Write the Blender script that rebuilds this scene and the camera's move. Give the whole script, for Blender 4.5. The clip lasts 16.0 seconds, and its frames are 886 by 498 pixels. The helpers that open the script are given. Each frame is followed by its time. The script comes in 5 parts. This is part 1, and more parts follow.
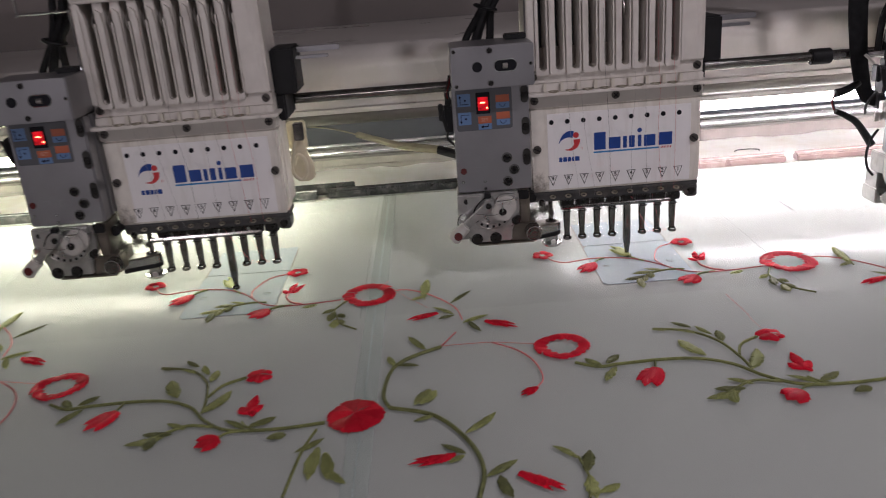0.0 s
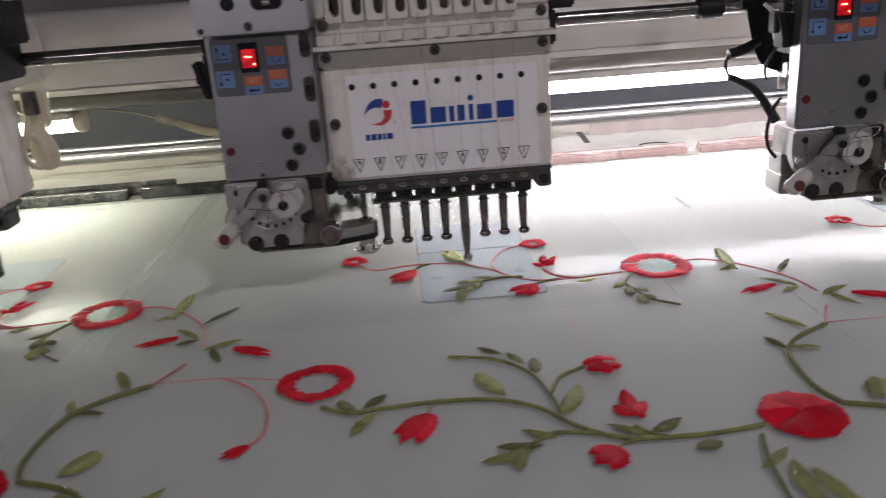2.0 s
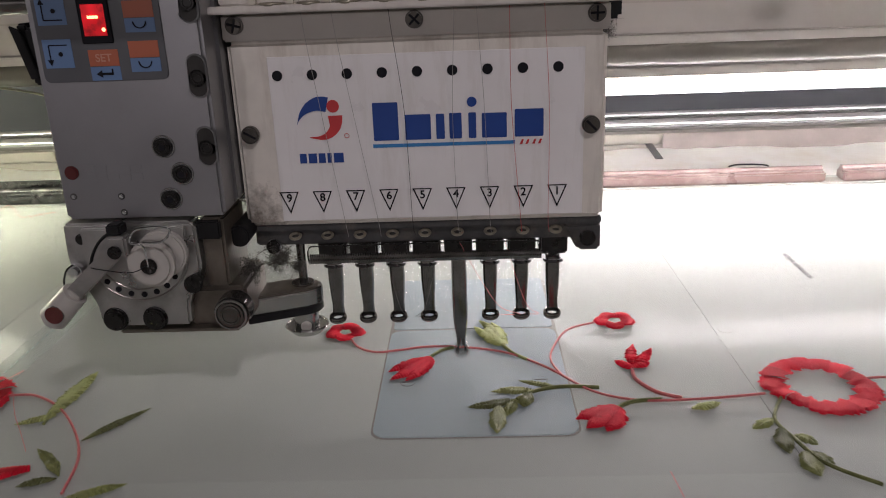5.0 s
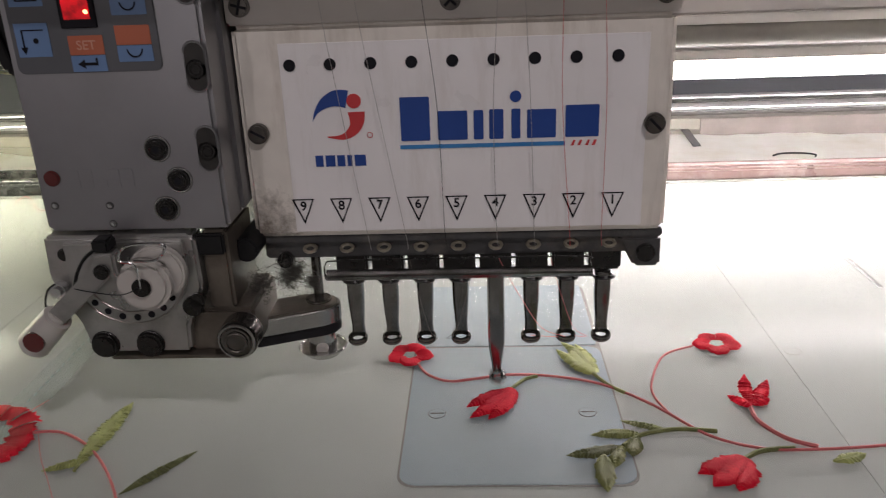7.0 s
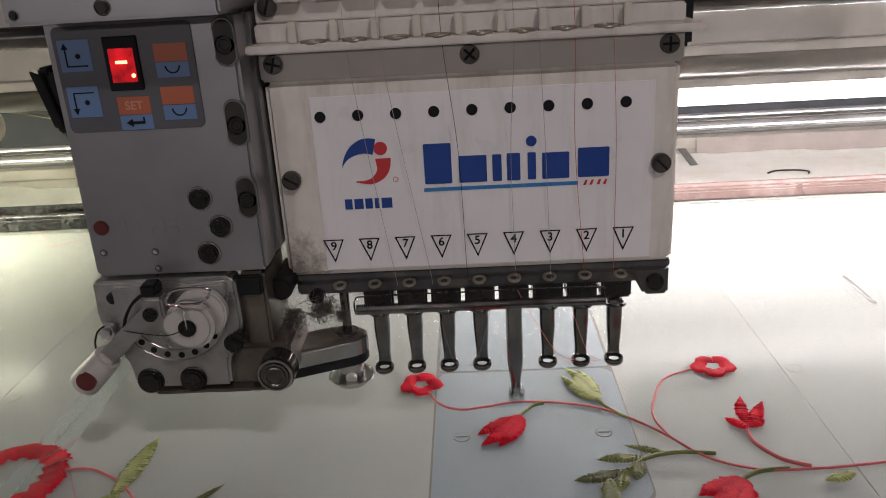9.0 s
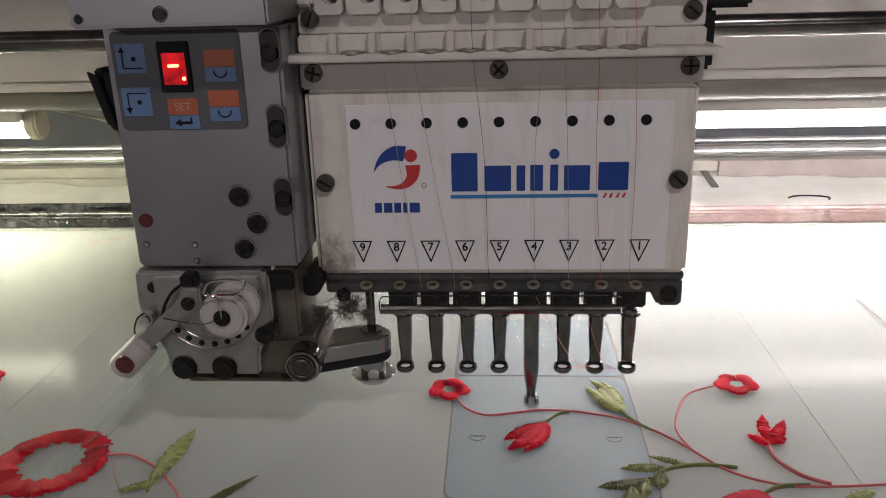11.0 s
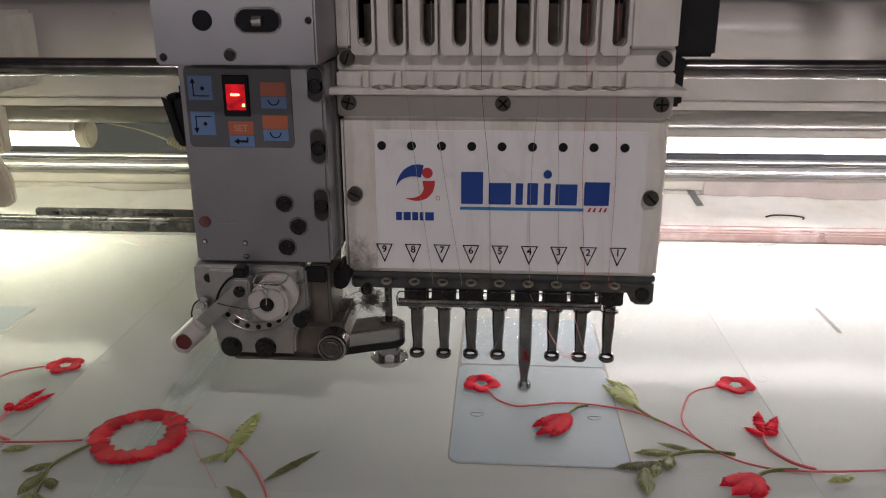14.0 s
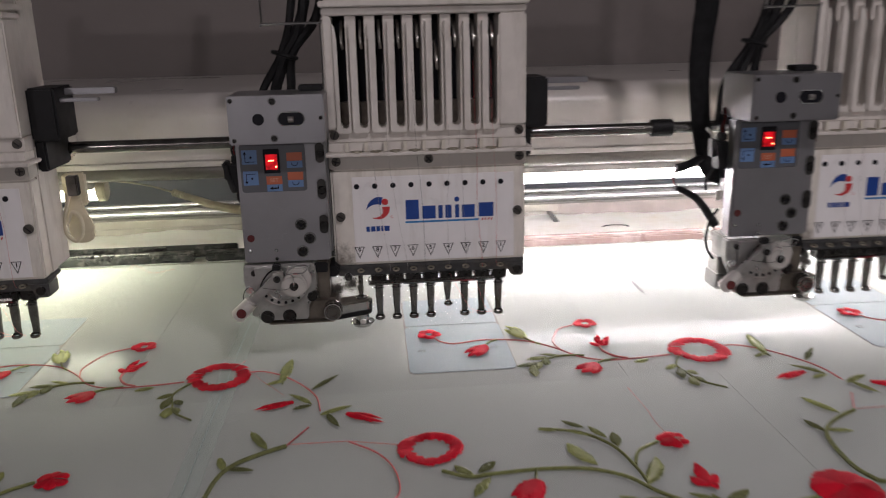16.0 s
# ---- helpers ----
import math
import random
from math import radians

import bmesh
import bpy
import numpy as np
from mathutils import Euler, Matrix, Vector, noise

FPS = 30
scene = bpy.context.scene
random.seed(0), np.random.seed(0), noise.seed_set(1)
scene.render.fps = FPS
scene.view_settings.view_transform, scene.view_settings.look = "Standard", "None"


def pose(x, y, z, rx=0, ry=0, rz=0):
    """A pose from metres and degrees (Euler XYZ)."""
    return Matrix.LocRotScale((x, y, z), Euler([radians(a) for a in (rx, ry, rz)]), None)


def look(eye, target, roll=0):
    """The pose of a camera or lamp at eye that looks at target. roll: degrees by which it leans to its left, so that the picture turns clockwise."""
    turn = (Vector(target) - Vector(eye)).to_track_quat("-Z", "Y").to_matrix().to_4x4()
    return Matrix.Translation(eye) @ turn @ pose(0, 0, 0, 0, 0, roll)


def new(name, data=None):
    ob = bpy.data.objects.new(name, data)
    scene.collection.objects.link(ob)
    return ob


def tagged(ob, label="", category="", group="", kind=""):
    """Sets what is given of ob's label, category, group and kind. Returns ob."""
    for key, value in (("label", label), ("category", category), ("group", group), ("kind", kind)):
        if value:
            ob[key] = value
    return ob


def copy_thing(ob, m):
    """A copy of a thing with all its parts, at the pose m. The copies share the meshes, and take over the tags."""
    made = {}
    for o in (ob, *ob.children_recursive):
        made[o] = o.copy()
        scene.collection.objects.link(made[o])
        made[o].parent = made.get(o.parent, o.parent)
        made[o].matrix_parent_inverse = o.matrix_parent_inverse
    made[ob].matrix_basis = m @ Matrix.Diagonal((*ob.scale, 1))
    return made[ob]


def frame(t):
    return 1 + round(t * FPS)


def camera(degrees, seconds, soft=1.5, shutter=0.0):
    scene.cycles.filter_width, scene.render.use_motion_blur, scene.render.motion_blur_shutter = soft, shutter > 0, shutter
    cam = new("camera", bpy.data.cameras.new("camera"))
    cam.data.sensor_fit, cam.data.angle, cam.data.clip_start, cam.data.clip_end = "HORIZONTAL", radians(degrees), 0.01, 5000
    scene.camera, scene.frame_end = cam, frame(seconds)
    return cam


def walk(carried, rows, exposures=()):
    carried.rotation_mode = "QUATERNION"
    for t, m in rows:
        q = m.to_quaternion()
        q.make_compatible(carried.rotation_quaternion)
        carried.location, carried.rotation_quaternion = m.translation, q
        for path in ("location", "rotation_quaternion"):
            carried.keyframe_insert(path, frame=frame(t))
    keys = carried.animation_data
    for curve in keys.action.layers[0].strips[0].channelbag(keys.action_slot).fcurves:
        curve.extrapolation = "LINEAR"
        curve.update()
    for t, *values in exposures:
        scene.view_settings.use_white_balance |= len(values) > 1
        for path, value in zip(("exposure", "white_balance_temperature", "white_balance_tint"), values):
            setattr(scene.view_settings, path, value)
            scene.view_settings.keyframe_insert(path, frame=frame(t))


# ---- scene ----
cam = camera(57.9, 16.0, 1.0, 0.5)
PATH = [
    (0, (-0.206, -0.894, 1.139), (-0.205, 0.986, 0.456), -4.6),
    (0.5, (-0.194, -0.824, 1.103), (-0.148, 1.061, 0.438), -4.0),
    (1, (-0.181, -0.763, 1.074), (-0.116, 1.121, 0.407), -3.9),
    (1.5, (-0.122, -0.724, 1.052), (-0.031, 1.162, 0.395), -4.5),
    (2, (-0.034, -0.691, 1.037), (0.045, 1.203, 0.398), -4.2),
    (2.5, (0.028, -0.654, 1.02), (0.059, 1.246, 0.396), -3.7),
    (3, (0.043, -0.579, 1.011), (0.054, 1.321, 0.385), -3.6),
    (3.5, (0.039, -0.531, 1.004), (0.038, 1.37, 0.384), -3.1),
    (4, (0.029, -0.485, 1.01), (-0.013, 1.408, 0.367), -2.4),
    (6.5, (0.021, -0.367, 0.996), (-0.061, 1.51, 0.31), -2.1),
    (7, (0.011, -0.358, 1.005), (-0.084, 1.505, 0.283), -2.2),
    (7.5, (0.001, -0.361, 1.015), (-0.1, 1.498, 0.285), -3.0),
    (8, (0.0, -0.369, 1.021), (-0.098, 1.494, 0.301), -3.5),
    (8.5, (0.001, -0.375, 1.023), (-0.088, 1.494, 0.318), -3.6),
    (9, (-0.001, -0.378, 1.026), (-0.083, 1.495, 0.329), -3.4),
    (11.5, (-0.002, -0.401, 1.028), (-0.152, 1.482, 0.373), -1.0),
    (12, (-0.003, -0.404, 1.035), (-0.161, 1.478, 0.378), -0.4),
    (12.5, (-0.003, -0.416, 1.034), (-0.163, 1.469, 0.386), -0.2),
    (13, (-0.003, -0.426, 1.035), (-0.164, 1.461, 0.391), -0.4),
    (13.5, (-0.001, -0.443, 1.038), (-0.154, 1.446, 0.399), -0.5),
    (14, (-0.002, -0.474, 1.048), (-0.136, 1.419, 0.417), -0.2),
    (14.5, (-0.003, -0.52, 1.061), (-0.1, 1.379, 0.441), 0.0),
    (15, (0.004, -0.594, 1.076), (-0.08, 1.313, 0.481), -0.2),
    (15.5, (-0.01, -0.689, 1.097), (-0.029, 1.227, 0.524), -0.3),
    (16, (-0.054, -0.789, 1.107), (0.108, 1.131, 0.571), -1.3),
]
EXPOSURES = [(0, 0.20, 6300, 14), (1, 0.15, 6300, 14), (1.5, 0.0, 6280, 14), (2, 0.0, 6220, 14), (2.5, -0.10, 6220, 14), (3.5, -0.16, 6400, 13), (4, -0.17, 6430, 13),
             (6.5, -0.07, 6560, 11), (9, -0.06, 6570, 11), (13, -0.07, 6560, 11), (15, 0.0, 6500, 12), (16, 0.08, 6450, 12)]
walk(cam, [(t, look(eye, target, roll)) for t, eye, target, roll in PATH], EXPOSURES)

# the heads stand P apart along x; their face plates lie at y = 0; the cloth lies at z = CLOTH
P, CLOTH, TABLE = 0.481, 0.782, 0.779

# ---- light ----
world = bpy.data.worlds.new("world")
scene.world = world
world.use_nodes = True
world.node_tree.nodes["Background"].inputs[0].default_value = (0.5, 0.52, 0.55, 1)
world.node_tree.nodes["Background"].inputs[1].default_value = 0.02
scene.view_settings.exposure = 0.0


def lamp_light(place, power):
    """The light of one shaded workshop lamp, thrown along its own downward axis."""
    data = bpy.data.lights.new("lamp_light", "AREA")
    data.shape, data.size, data.size_y, data.energy = "RECTANGLE", 0.14, 0.12, power
    data.color = (1.0, 0.915, 0.94)
    new("lamp_light", data).matrix_world = place @ Matrix.Translation((0, 0, -0.02))


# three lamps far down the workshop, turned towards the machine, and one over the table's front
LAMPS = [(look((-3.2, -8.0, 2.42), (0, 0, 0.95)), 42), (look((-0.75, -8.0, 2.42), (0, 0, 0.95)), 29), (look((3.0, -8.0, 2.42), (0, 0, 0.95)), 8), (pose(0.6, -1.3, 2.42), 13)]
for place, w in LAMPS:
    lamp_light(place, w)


# ---- materials ----
def mat(name, color, rough=0.5, metal=0.0, vary=0.12, scale=40.0, bump=0.0, bump_scale=300.0, dirt=None, dirt_amount=0.0,
        dirt_scale=14.0, coat=0.0, emit=0.0, rand=0.0, spec=0.5, uneven=0.28, streak=1.0):
    m = bpy.data.materials.new(name)
    m.use_nodes = True
    nt = m.node_tree
    n, link = nt.nodes, nt.links.new
    bsdf = n["Principled BSDF"]
    bsdf.inputs["Roughness"].default_value = rough
    bsdf.inputs["Metallic"].default_value = metal
    bsdf.inputs["Coat Weight"].default_value = coat
    bsdf.inputs["Specular IOR Level"].default_value = spec
    tc = n.new("ShaderNodeTexCoord")
    fine = n.new("ShaderNodeTexNoise")
    fine.inputs["Scale"].default_value, fine.inputs["Detail"].default_value = scale, 6
    link(tc.outputs["Object"], fine.inputs["Vector"])
    ramp = n.new("ShaderNodeMapRange")
    ramp.inputs["From Min"].default_value, ramp.inputs["From Max"].default_value = 0.3, 0.7
    ramp.inputs["To Min"].default_value, ramp.inputs["To Max"].default_value = 1 - vary, 1 + vary
    link(fine.outputs["Fac"], ramp.inputs["Value"])
    mul = n.new("ShaderNodeMix")
    mul.data_type, mul.blend_type = "RGBA", "MULTIPLY"
    mul.inputs["Factor"].default_value = 1.0
    mul.inputs["A"].default_value = (*color, 1)
    link(ramp.outputs["Result"], mul.inputs["B"])
    out = mul.outputs["Result"]
    if rand:
        info = n.new("ShaderNodeObjectInfo")
        r2 = n.new("ShaderNodeMapRange")
        r2.inputs["To Min"].default_value, r2.inputs["To Max"].default_value = 1 - rand, 1 + rand
        link(info.outputs["Random"], r2.inputs["Value"])
        mul2 = n.new("ShaderNodeMix")
        mul2.data_type, mul2.blend_type = "RGBA", "MULTIPLY"
        mul2.inputs["Factor"].default_value = 1.0
        link(out, mul2.inputs["A"])
        link(r2.outputs["Result"], mul2.inputs["B"])
        out = mul2.outputs["Result"]
    if dirt:
        big = n.new("ShaderNodeTexNoise")
        big.inputs["Scale"].default_value, big.inputs["Detail"].default_value = dirt_scale, 8
        big.inputs["Roughness"].default_value = 0.7
        run = n.new("ShaderNodeMapping")
        run.inputs["Scale"].default_value = (1, 1, streak)
        link(tc.outputs["Object"], run.inputs["Vector"])
        link(run.outputs["Vector"], big.inputs["Vector"])
        r3 = n.new("ShaderNodeMapRange")
        r3.inputs["From Min"].default_value, r3.inputs["From Max"].default_value = 0.5, 0.78
        r3.inputs["To Max"].default_value = dirt_amount
        link(big.outputs["Fac"], r3.inputs["Value"])
        mix = n.new("ShaderNodeMix")
        mix.data_type = "RGBA"
        link(r3.outputs["Result"], mix.inputs["Factor"])
        link(out, mix.inputs["A"])
        mix.inputs["B"].default_value = (*dirt, 1)
        out = mix.outputs["Result"]
    link(out, bsdf.inputs["Base Color"])
    rr = n.new("ShaderNodeMapRange")
    rr.inputs["To Min"].default_value, rr.inputs["To Max"].default_value = rough * (1 - uneven), min(1, rough * (1 + uneven))
    link(fine.outputs["Fac"], rr.inputs["Value"])
    link(rr.outputs["Result"], bsdf.inputs["Roughness"])
    if bump:
        bn = n.new("ShaderNodeTexNoise")
        bn.inputs["Scale"].default_value, bn.inputs["Detail"].default_value = bump_scale, 4
        link(tc.outputs["Object"], bn.inputs["Vector"])
        bu = n.new("ShaderNodeBump")
        bu.inputs["Strength"].default_value, bu.inputs["Distance"].default_value = bump, 0.001
        link(bn.outputs["Fac"], bu.inputs["Height"])
        link(bu.outputs["Normal"], bsdf.inputs["Normal"])
    if emit:
        link(out, bsdf.inputs["Emission Color"])
        bsdf.inputs["Emission Strength"].default_value = emit
    return m


def add_stain(m, centre, radius, color, amount):
    """Greasy fingermarks round a place of the surface, broken up by fine noise."""
    n, link = m.node_tree.nodes, m.node_tree.links.new
    bsdf = n["Principled BSDF"]
    old = bsdf.inputs["Base Color"].links[0].from_socket
    tc = n.new("ShaderNodeTexCoord")
    d = n.new("ShaderNodeVectorMath")
    d.operation = "DISTANCE"
    d.inputs[1].default_value = centre
    link(tc.outputs["Object"], d.inputs[0])
    near = n.new("ShaderNodeMapRange")
    near.inputs["From Min"].default_value, near.inputs["From Max"].default_value = 0.0, radius
    near.inputs["To Min"].default_value, near.inputs["To Max"].default_value = 0.42, -0.25
    link(d.outputs["Value"], near.inputs["Value"])
    nz = n.new("ShaderNodeTexNoise")
    nz.inputs["Scale"].default_value, nz.inputs["Detail"].default_value, nz.inputs["Roughness"].default_value = 190, 8, 0.75
    link(tc.outputs["Object"], nz.inputs["Vector"])
    add = n.new("ShaderNodeMath")
    link(near.outputs["Result"], add.inputs[0])
    link(nz.outputs["Fac"], add.inputs[1])
    cut = n.new("ShaderNodeMapRange")
    cut.inputs["From Min"].default_value, cut.inputs["From Max"].default_value = 0.55, 0.95
    cut.inputs["To Max"].default_value = amount
    link(add.outputs[0], cut.inputs["Value"])
    mix = n.new("ShaderNodeMix")
    mix.data_type = "RGBA"
    link(cut.outputs["Result"], mix.inputs["Factor"])
    link(old, mix.inputs["A"])
    mix.inputs["B"].default_value = (*color, 1)
    link(mix.outputs["Result"], bsdf.inputs["Base Color"])
    return m


def thread_mat(name, color, color2, spread=(0.75, 1.2), gloss=0.3, island_sheen=(0.8, 1.15)):
    """Satin stitches: fine parallel ridges across each piece, with a silky gloss."""
    m = bpy.data.materials.new(name)
    m.use_nodes = True
    n, link = m.node_tree.nodes, m.node_tree.links.new
    bsdf = n["Principled BSDF"]
    bsdf.inputs["Roughness"].default_value = 0.58
    bsdf.inputs["Specular IOR Level"].default_value = gloss
    tc = n.new("ShaderNodeTexCoord")
    wave = n.new("ShaderNodeTexWave")
    wave.inputs["Scale"].default_value, wave.inputs["Distortion"].default_value = 620.0, 4.0
    wave.inputs["Detail Scale"].default_value = 60.0
    link(tc.outputs["Object"], wave.inputs["Vector"])
    nz = n.new("ShaderNodeTexNoise")
    nz.inputs["Scale"].default_value = 120
    link(tc.outputs["Object"], nz.inputs["Vector"])
    # the second, lighter colour paints sheen along the stitch ridges
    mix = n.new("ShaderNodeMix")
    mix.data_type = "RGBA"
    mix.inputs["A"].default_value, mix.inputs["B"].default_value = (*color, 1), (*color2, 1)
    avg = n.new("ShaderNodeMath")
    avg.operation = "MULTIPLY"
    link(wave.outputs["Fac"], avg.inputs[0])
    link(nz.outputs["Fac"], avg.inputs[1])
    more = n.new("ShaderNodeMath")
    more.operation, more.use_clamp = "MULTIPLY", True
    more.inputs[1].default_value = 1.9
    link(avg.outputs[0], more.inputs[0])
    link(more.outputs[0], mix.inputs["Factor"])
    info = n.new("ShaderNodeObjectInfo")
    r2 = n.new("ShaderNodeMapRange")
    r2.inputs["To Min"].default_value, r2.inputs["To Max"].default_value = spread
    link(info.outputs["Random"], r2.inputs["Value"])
    # random tone per island paints the sheen of stitches lying their own way
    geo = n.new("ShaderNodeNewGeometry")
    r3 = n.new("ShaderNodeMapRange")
    r3.inputs["To Min"].default_value, r3.inputs["To Max"].default_value = island_sheen
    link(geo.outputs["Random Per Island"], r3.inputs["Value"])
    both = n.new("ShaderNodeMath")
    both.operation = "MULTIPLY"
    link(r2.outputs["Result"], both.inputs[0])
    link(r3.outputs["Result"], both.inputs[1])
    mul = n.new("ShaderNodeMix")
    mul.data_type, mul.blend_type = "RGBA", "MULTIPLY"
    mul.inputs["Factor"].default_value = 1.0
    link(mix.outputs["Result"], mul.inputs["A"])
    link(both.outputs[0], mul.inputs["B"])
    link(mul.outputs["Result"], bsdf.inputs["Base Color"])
    bu = n.new("ShaderNodeBump")
    bu.inputs["Strength"].default_value, bu.inputs["Distance"].default_value = 0.35, 0.0006
    link(wave.outputs["Fac"], bu.inputs["Height"])
    link(bu.outputs["Normal"], bsdf.inputs["Normal"])
    return m


def cloth_mat(name, color, clear):
    """Sheer woven organza: part of the light passes straight through between the threads."""
    m = bpy.data.materials.new(name)
    m.use_nodes = True
    n, link = m.node_tree.nodes, m.node_tree.links.new
    bsdf = n["Principled BSDF"]
    bsdf.inputs["Roughness"].default_value = 0.6
    bsdf.inputs["Specular IOR Level"].default_value = 0.22
    tc = n.new("ShaderNodeTexCoord")
    nz = n.new("ShaderNodeTexNoise")
    nz.inputs["Scale"].default_value, nz.inputs["Detail"].default_value = 4, 0
    link(tc.outputs["Object"], nz.inputs["Vector"])
    r = n.new("ShaderNodeMapRange")
    r.inputs["From Min"].default_value, r.inputs["From Max"].default_value = 0.0, 1.0
    r.inputs["To Min"].default_value, r.inputs["To Max"].default_value = 0.97, 1.03
    link(nz.outputs["Fac"], r.inputs["Value"])
    mul = n.new("ShaderNodeMix")
    mul.data_type, mul.blend_type = "RGBA", "MULTIPLY"
    mul.inputs["Factor"].default_value = 1.0
    mul.inputs["A"].default_value = (*color, 1)
    link(r.outputs["Result"], mul.inputs["B"])
    link(mul.outputs["Result"], bsdf.inputs["Base Color"])
    bsdf.inputs["Alpha"].default_value = 1 - clear
    return m


WHITE = mat("cream_enamel", (0.66, 0.62, 0.575), 0.38, vary=0.06, scale=60, dirt=(0.28, 0.23, 0.18), dirt_amount=0.5, dirt_scale=45, streak=0.25, bump=0.05)
PLATE = add_stain(mat("plate_enamel", (0.72, 0.68, 0.62), 0.36, vary=0.06, scale=80, dirt=(0.34, 0.28, 0.21), dirt_amount=0.6, dirt_scale=55, streak=0.16, bump=0.04),
                  (-0.092, 0.0, 0.878), 0.04, (0.10, 0.08, 0.06), 0.85)
BAND = mat("grey_enamel", (0.50, 0.47, 0.43), 0.4, vary=0.06, dirt=(0.25, 0.21, 0.17), dirt_amount=0.3)
STICKER = mat("white_sticker", (0.81, 0.79, 0.79), 0.3, vary=0.03, dirt=(0.52, 0.47, 0.41), dirt_amount=0.5, dirt_scale=60, streak=0.14)
ALU = mat("brushed_aluminium", (0.315, 0.313, 0.325), 0.36, 0.8, vary=0.06, scale=25, dirt=(0.22, 0.21, 0.2), dirt_amount=0.3, bump=0.04, bump_scale=700)
STEEL = mat("worn_steel", (0.38, 0.36, 0.34), 0.35, 0.85, vary=0.15, scale=60, dirt=(0.13, 0.10, 0.07), dirt_amount=0.5, dirt_scale=40)
ARMSTEEL = mat("brushed_arm_steel", (0.40, 0.395, 0.385), 0.24, 0.95, vary=0.12, scale=120, dirt=(0.16, 0.13, 0.10), dirt_amount=0.35, dirt_scale=60)
CHROME = mat("chrome", (0.75, 0.75, 0.76), 0.12, 1.0, vary=0.06, scale=90)
DARKSTEEL = mat("dark_steel", (0.19, 0.182, 0.172), 0.18, 0.9, vary=0.3, scale=90, dirt=(0.12, 0.10, 0.08), dirt_amount=0.4)
BLACK = mat("black_plastic", (0.009, 0.009, 0.010), 0.55, spec=0.25, vary=0.3, scale=70, bump=0.08)
BOLT = mat("black_oxide_bolt", (0.013, 0.012, 0.011), 0.28, 0.2, spec=0.5, vary=0.3, scale=200)
RECESS = mat("dark_recess", (0.028, 0.026, 0.024), 0.5, 0.3, vary=0.3, scale=150)
SCREWM = mat("dull_screw_steel", (0.10, 0.092, 0.083), 0.36, 0.7, vary=0.3, scale=160, dirt=(0.05, 0.035, 0.022), dirt_amount=0.7, dirt_scale=160)
DEVALU = mat("worn_aluminium", (0.45, 0.445, 0.435), 0.3, 0.9, vary=0.12, scale=70, dirt=(0.13, 0.11, 0.085), dirt_amount=0.55, dirt_scale=38, bump=0.05, bump_scale=500)
PIPE = mat("dusty_pipe", (0.155, 0.143, 0.128), 0.45, 0.3, vary=0.12, scale=25, dirt=(0.12, 0.105, 0.09), dirt_amount=0.6, dirt_scale=30)
WEBBING = mat("black_webbing", (0.012, 0.012, 0.013), 0.85, spec=0.12, vary=0.3, scale=120, bump=0.3, bump_scale=600)
GREYBAR = mat("grey_bar_enamel", (0.055, 0.055, 0.056), 0.42, vary=0.3, scale=80, dirt=(0.20, 0.17, 0.13), dirt_amount=0.55, dirt_scale=45, bump=0.1)
IVORY = mat("ivory_plastic", (0.62, 0.56, 0.43), 0.45, vary=0.12, scale=50, dirt=(0.35, 0.26, 0.13), dirt_amount=0.5)
COVER = mat("brown_grey_cover", (0.19, 0.165, 0.155), 0.4, vary=0.12, scale=20, dirt=(0.30, 0.27, 0.25), dirt_amount=0.5, dirt_scale=12)
NYLON = mat("white_nylon", (0.49, 0.47, 0.44), 0.35, vary=0.06, scale=120, dirt=(0.4, 0.35, 0.3), dirt_amount=0.3, dirt_scale=60)
GROMMET = mat("brass_grommet", (0.27, 0.245, 0.19), 0.4, 0.3, vary=0.2, scale=200)
PANEL = mat("keypad_film", (0.10, 0.104, 0.114), 0.32, vary=0.05)
KEYBLUE = mat("blue_key", (0.125, 0.22, 0.41), 0.4, vary=0.06)
KEYORANGE = mat("orange_key", (0.44, 0.115, 0.055), 0.4, vary=0.06)
SETPRINT = mat("pale_orange_print", (0.56, 0.27, 0.19), 0.4, vary=0.06)
# black for print, and for painted shade in holes and openings
INK_SHADE = mat("black_ink", (0.008, 0.008, 0.012), 0.6, spec=0.2, vary=0.1)
BLUE = mat("blue_print", (0.008, 0.05, 0.26), 0.42, vary=0.08)
LBLUE = mat("light_blue_print", (0.03, 0.20, 0.48), 0.42, vary=0.08)
REDP = mat("red_print", (0.55, 0.035, 0.04), 0.42, vary=0.08)
LENS = mat("red_lens", (0.10, 0.014, 0.014), 0.2, vary=0.05, coat=0.5)
DISPLAY = mat("red_display", (0.70, 0.004, 0.012), 0.3, emit=0.5, vary=0.75, scale=130)
SEGMENT = mat("lit_segment", (1.0, 0.28, 0.12), 0.3, emit=6.0, vary=0.02)
TUBE = mat("lit_tube", (1.0, 0.94, 0.95), 0.4, emit=68.0, vary=0.01)
LAMPTUBE = mat("lit_ceiling_tube", (1.0, 0.95, 0.95), 0.4, emit=12.0, vary=0.01)
TUBEWARM = mat("lit_warm_tube", (0.98, 0.97, 0.76), 0.4, emit=60.0, vary=0.01)
BEAM = mat("beam_enamel", (0.58, 0.55, 0.52), 0.3, vary=0.05, scale=9, dirt=(0.30, 0.26, 0.22), dirt_amount=0.3, dirt_scale=6, coat=0.15)
RAIL = mat("polished_rail", (0.62, 0.62, 0.64), 0.22, 0.9, vary=0.1, scale=30, dirt=(0.3, 0.27, 0.22), dirt_amount=0.3)
TRACK = mat("rail_track_enamel", (0.27, 0.255, 0.225), 0.45, vary=0.12, scale=20, dirt=(0.26, 0.22, 0.17), dirt_amount=0.4)
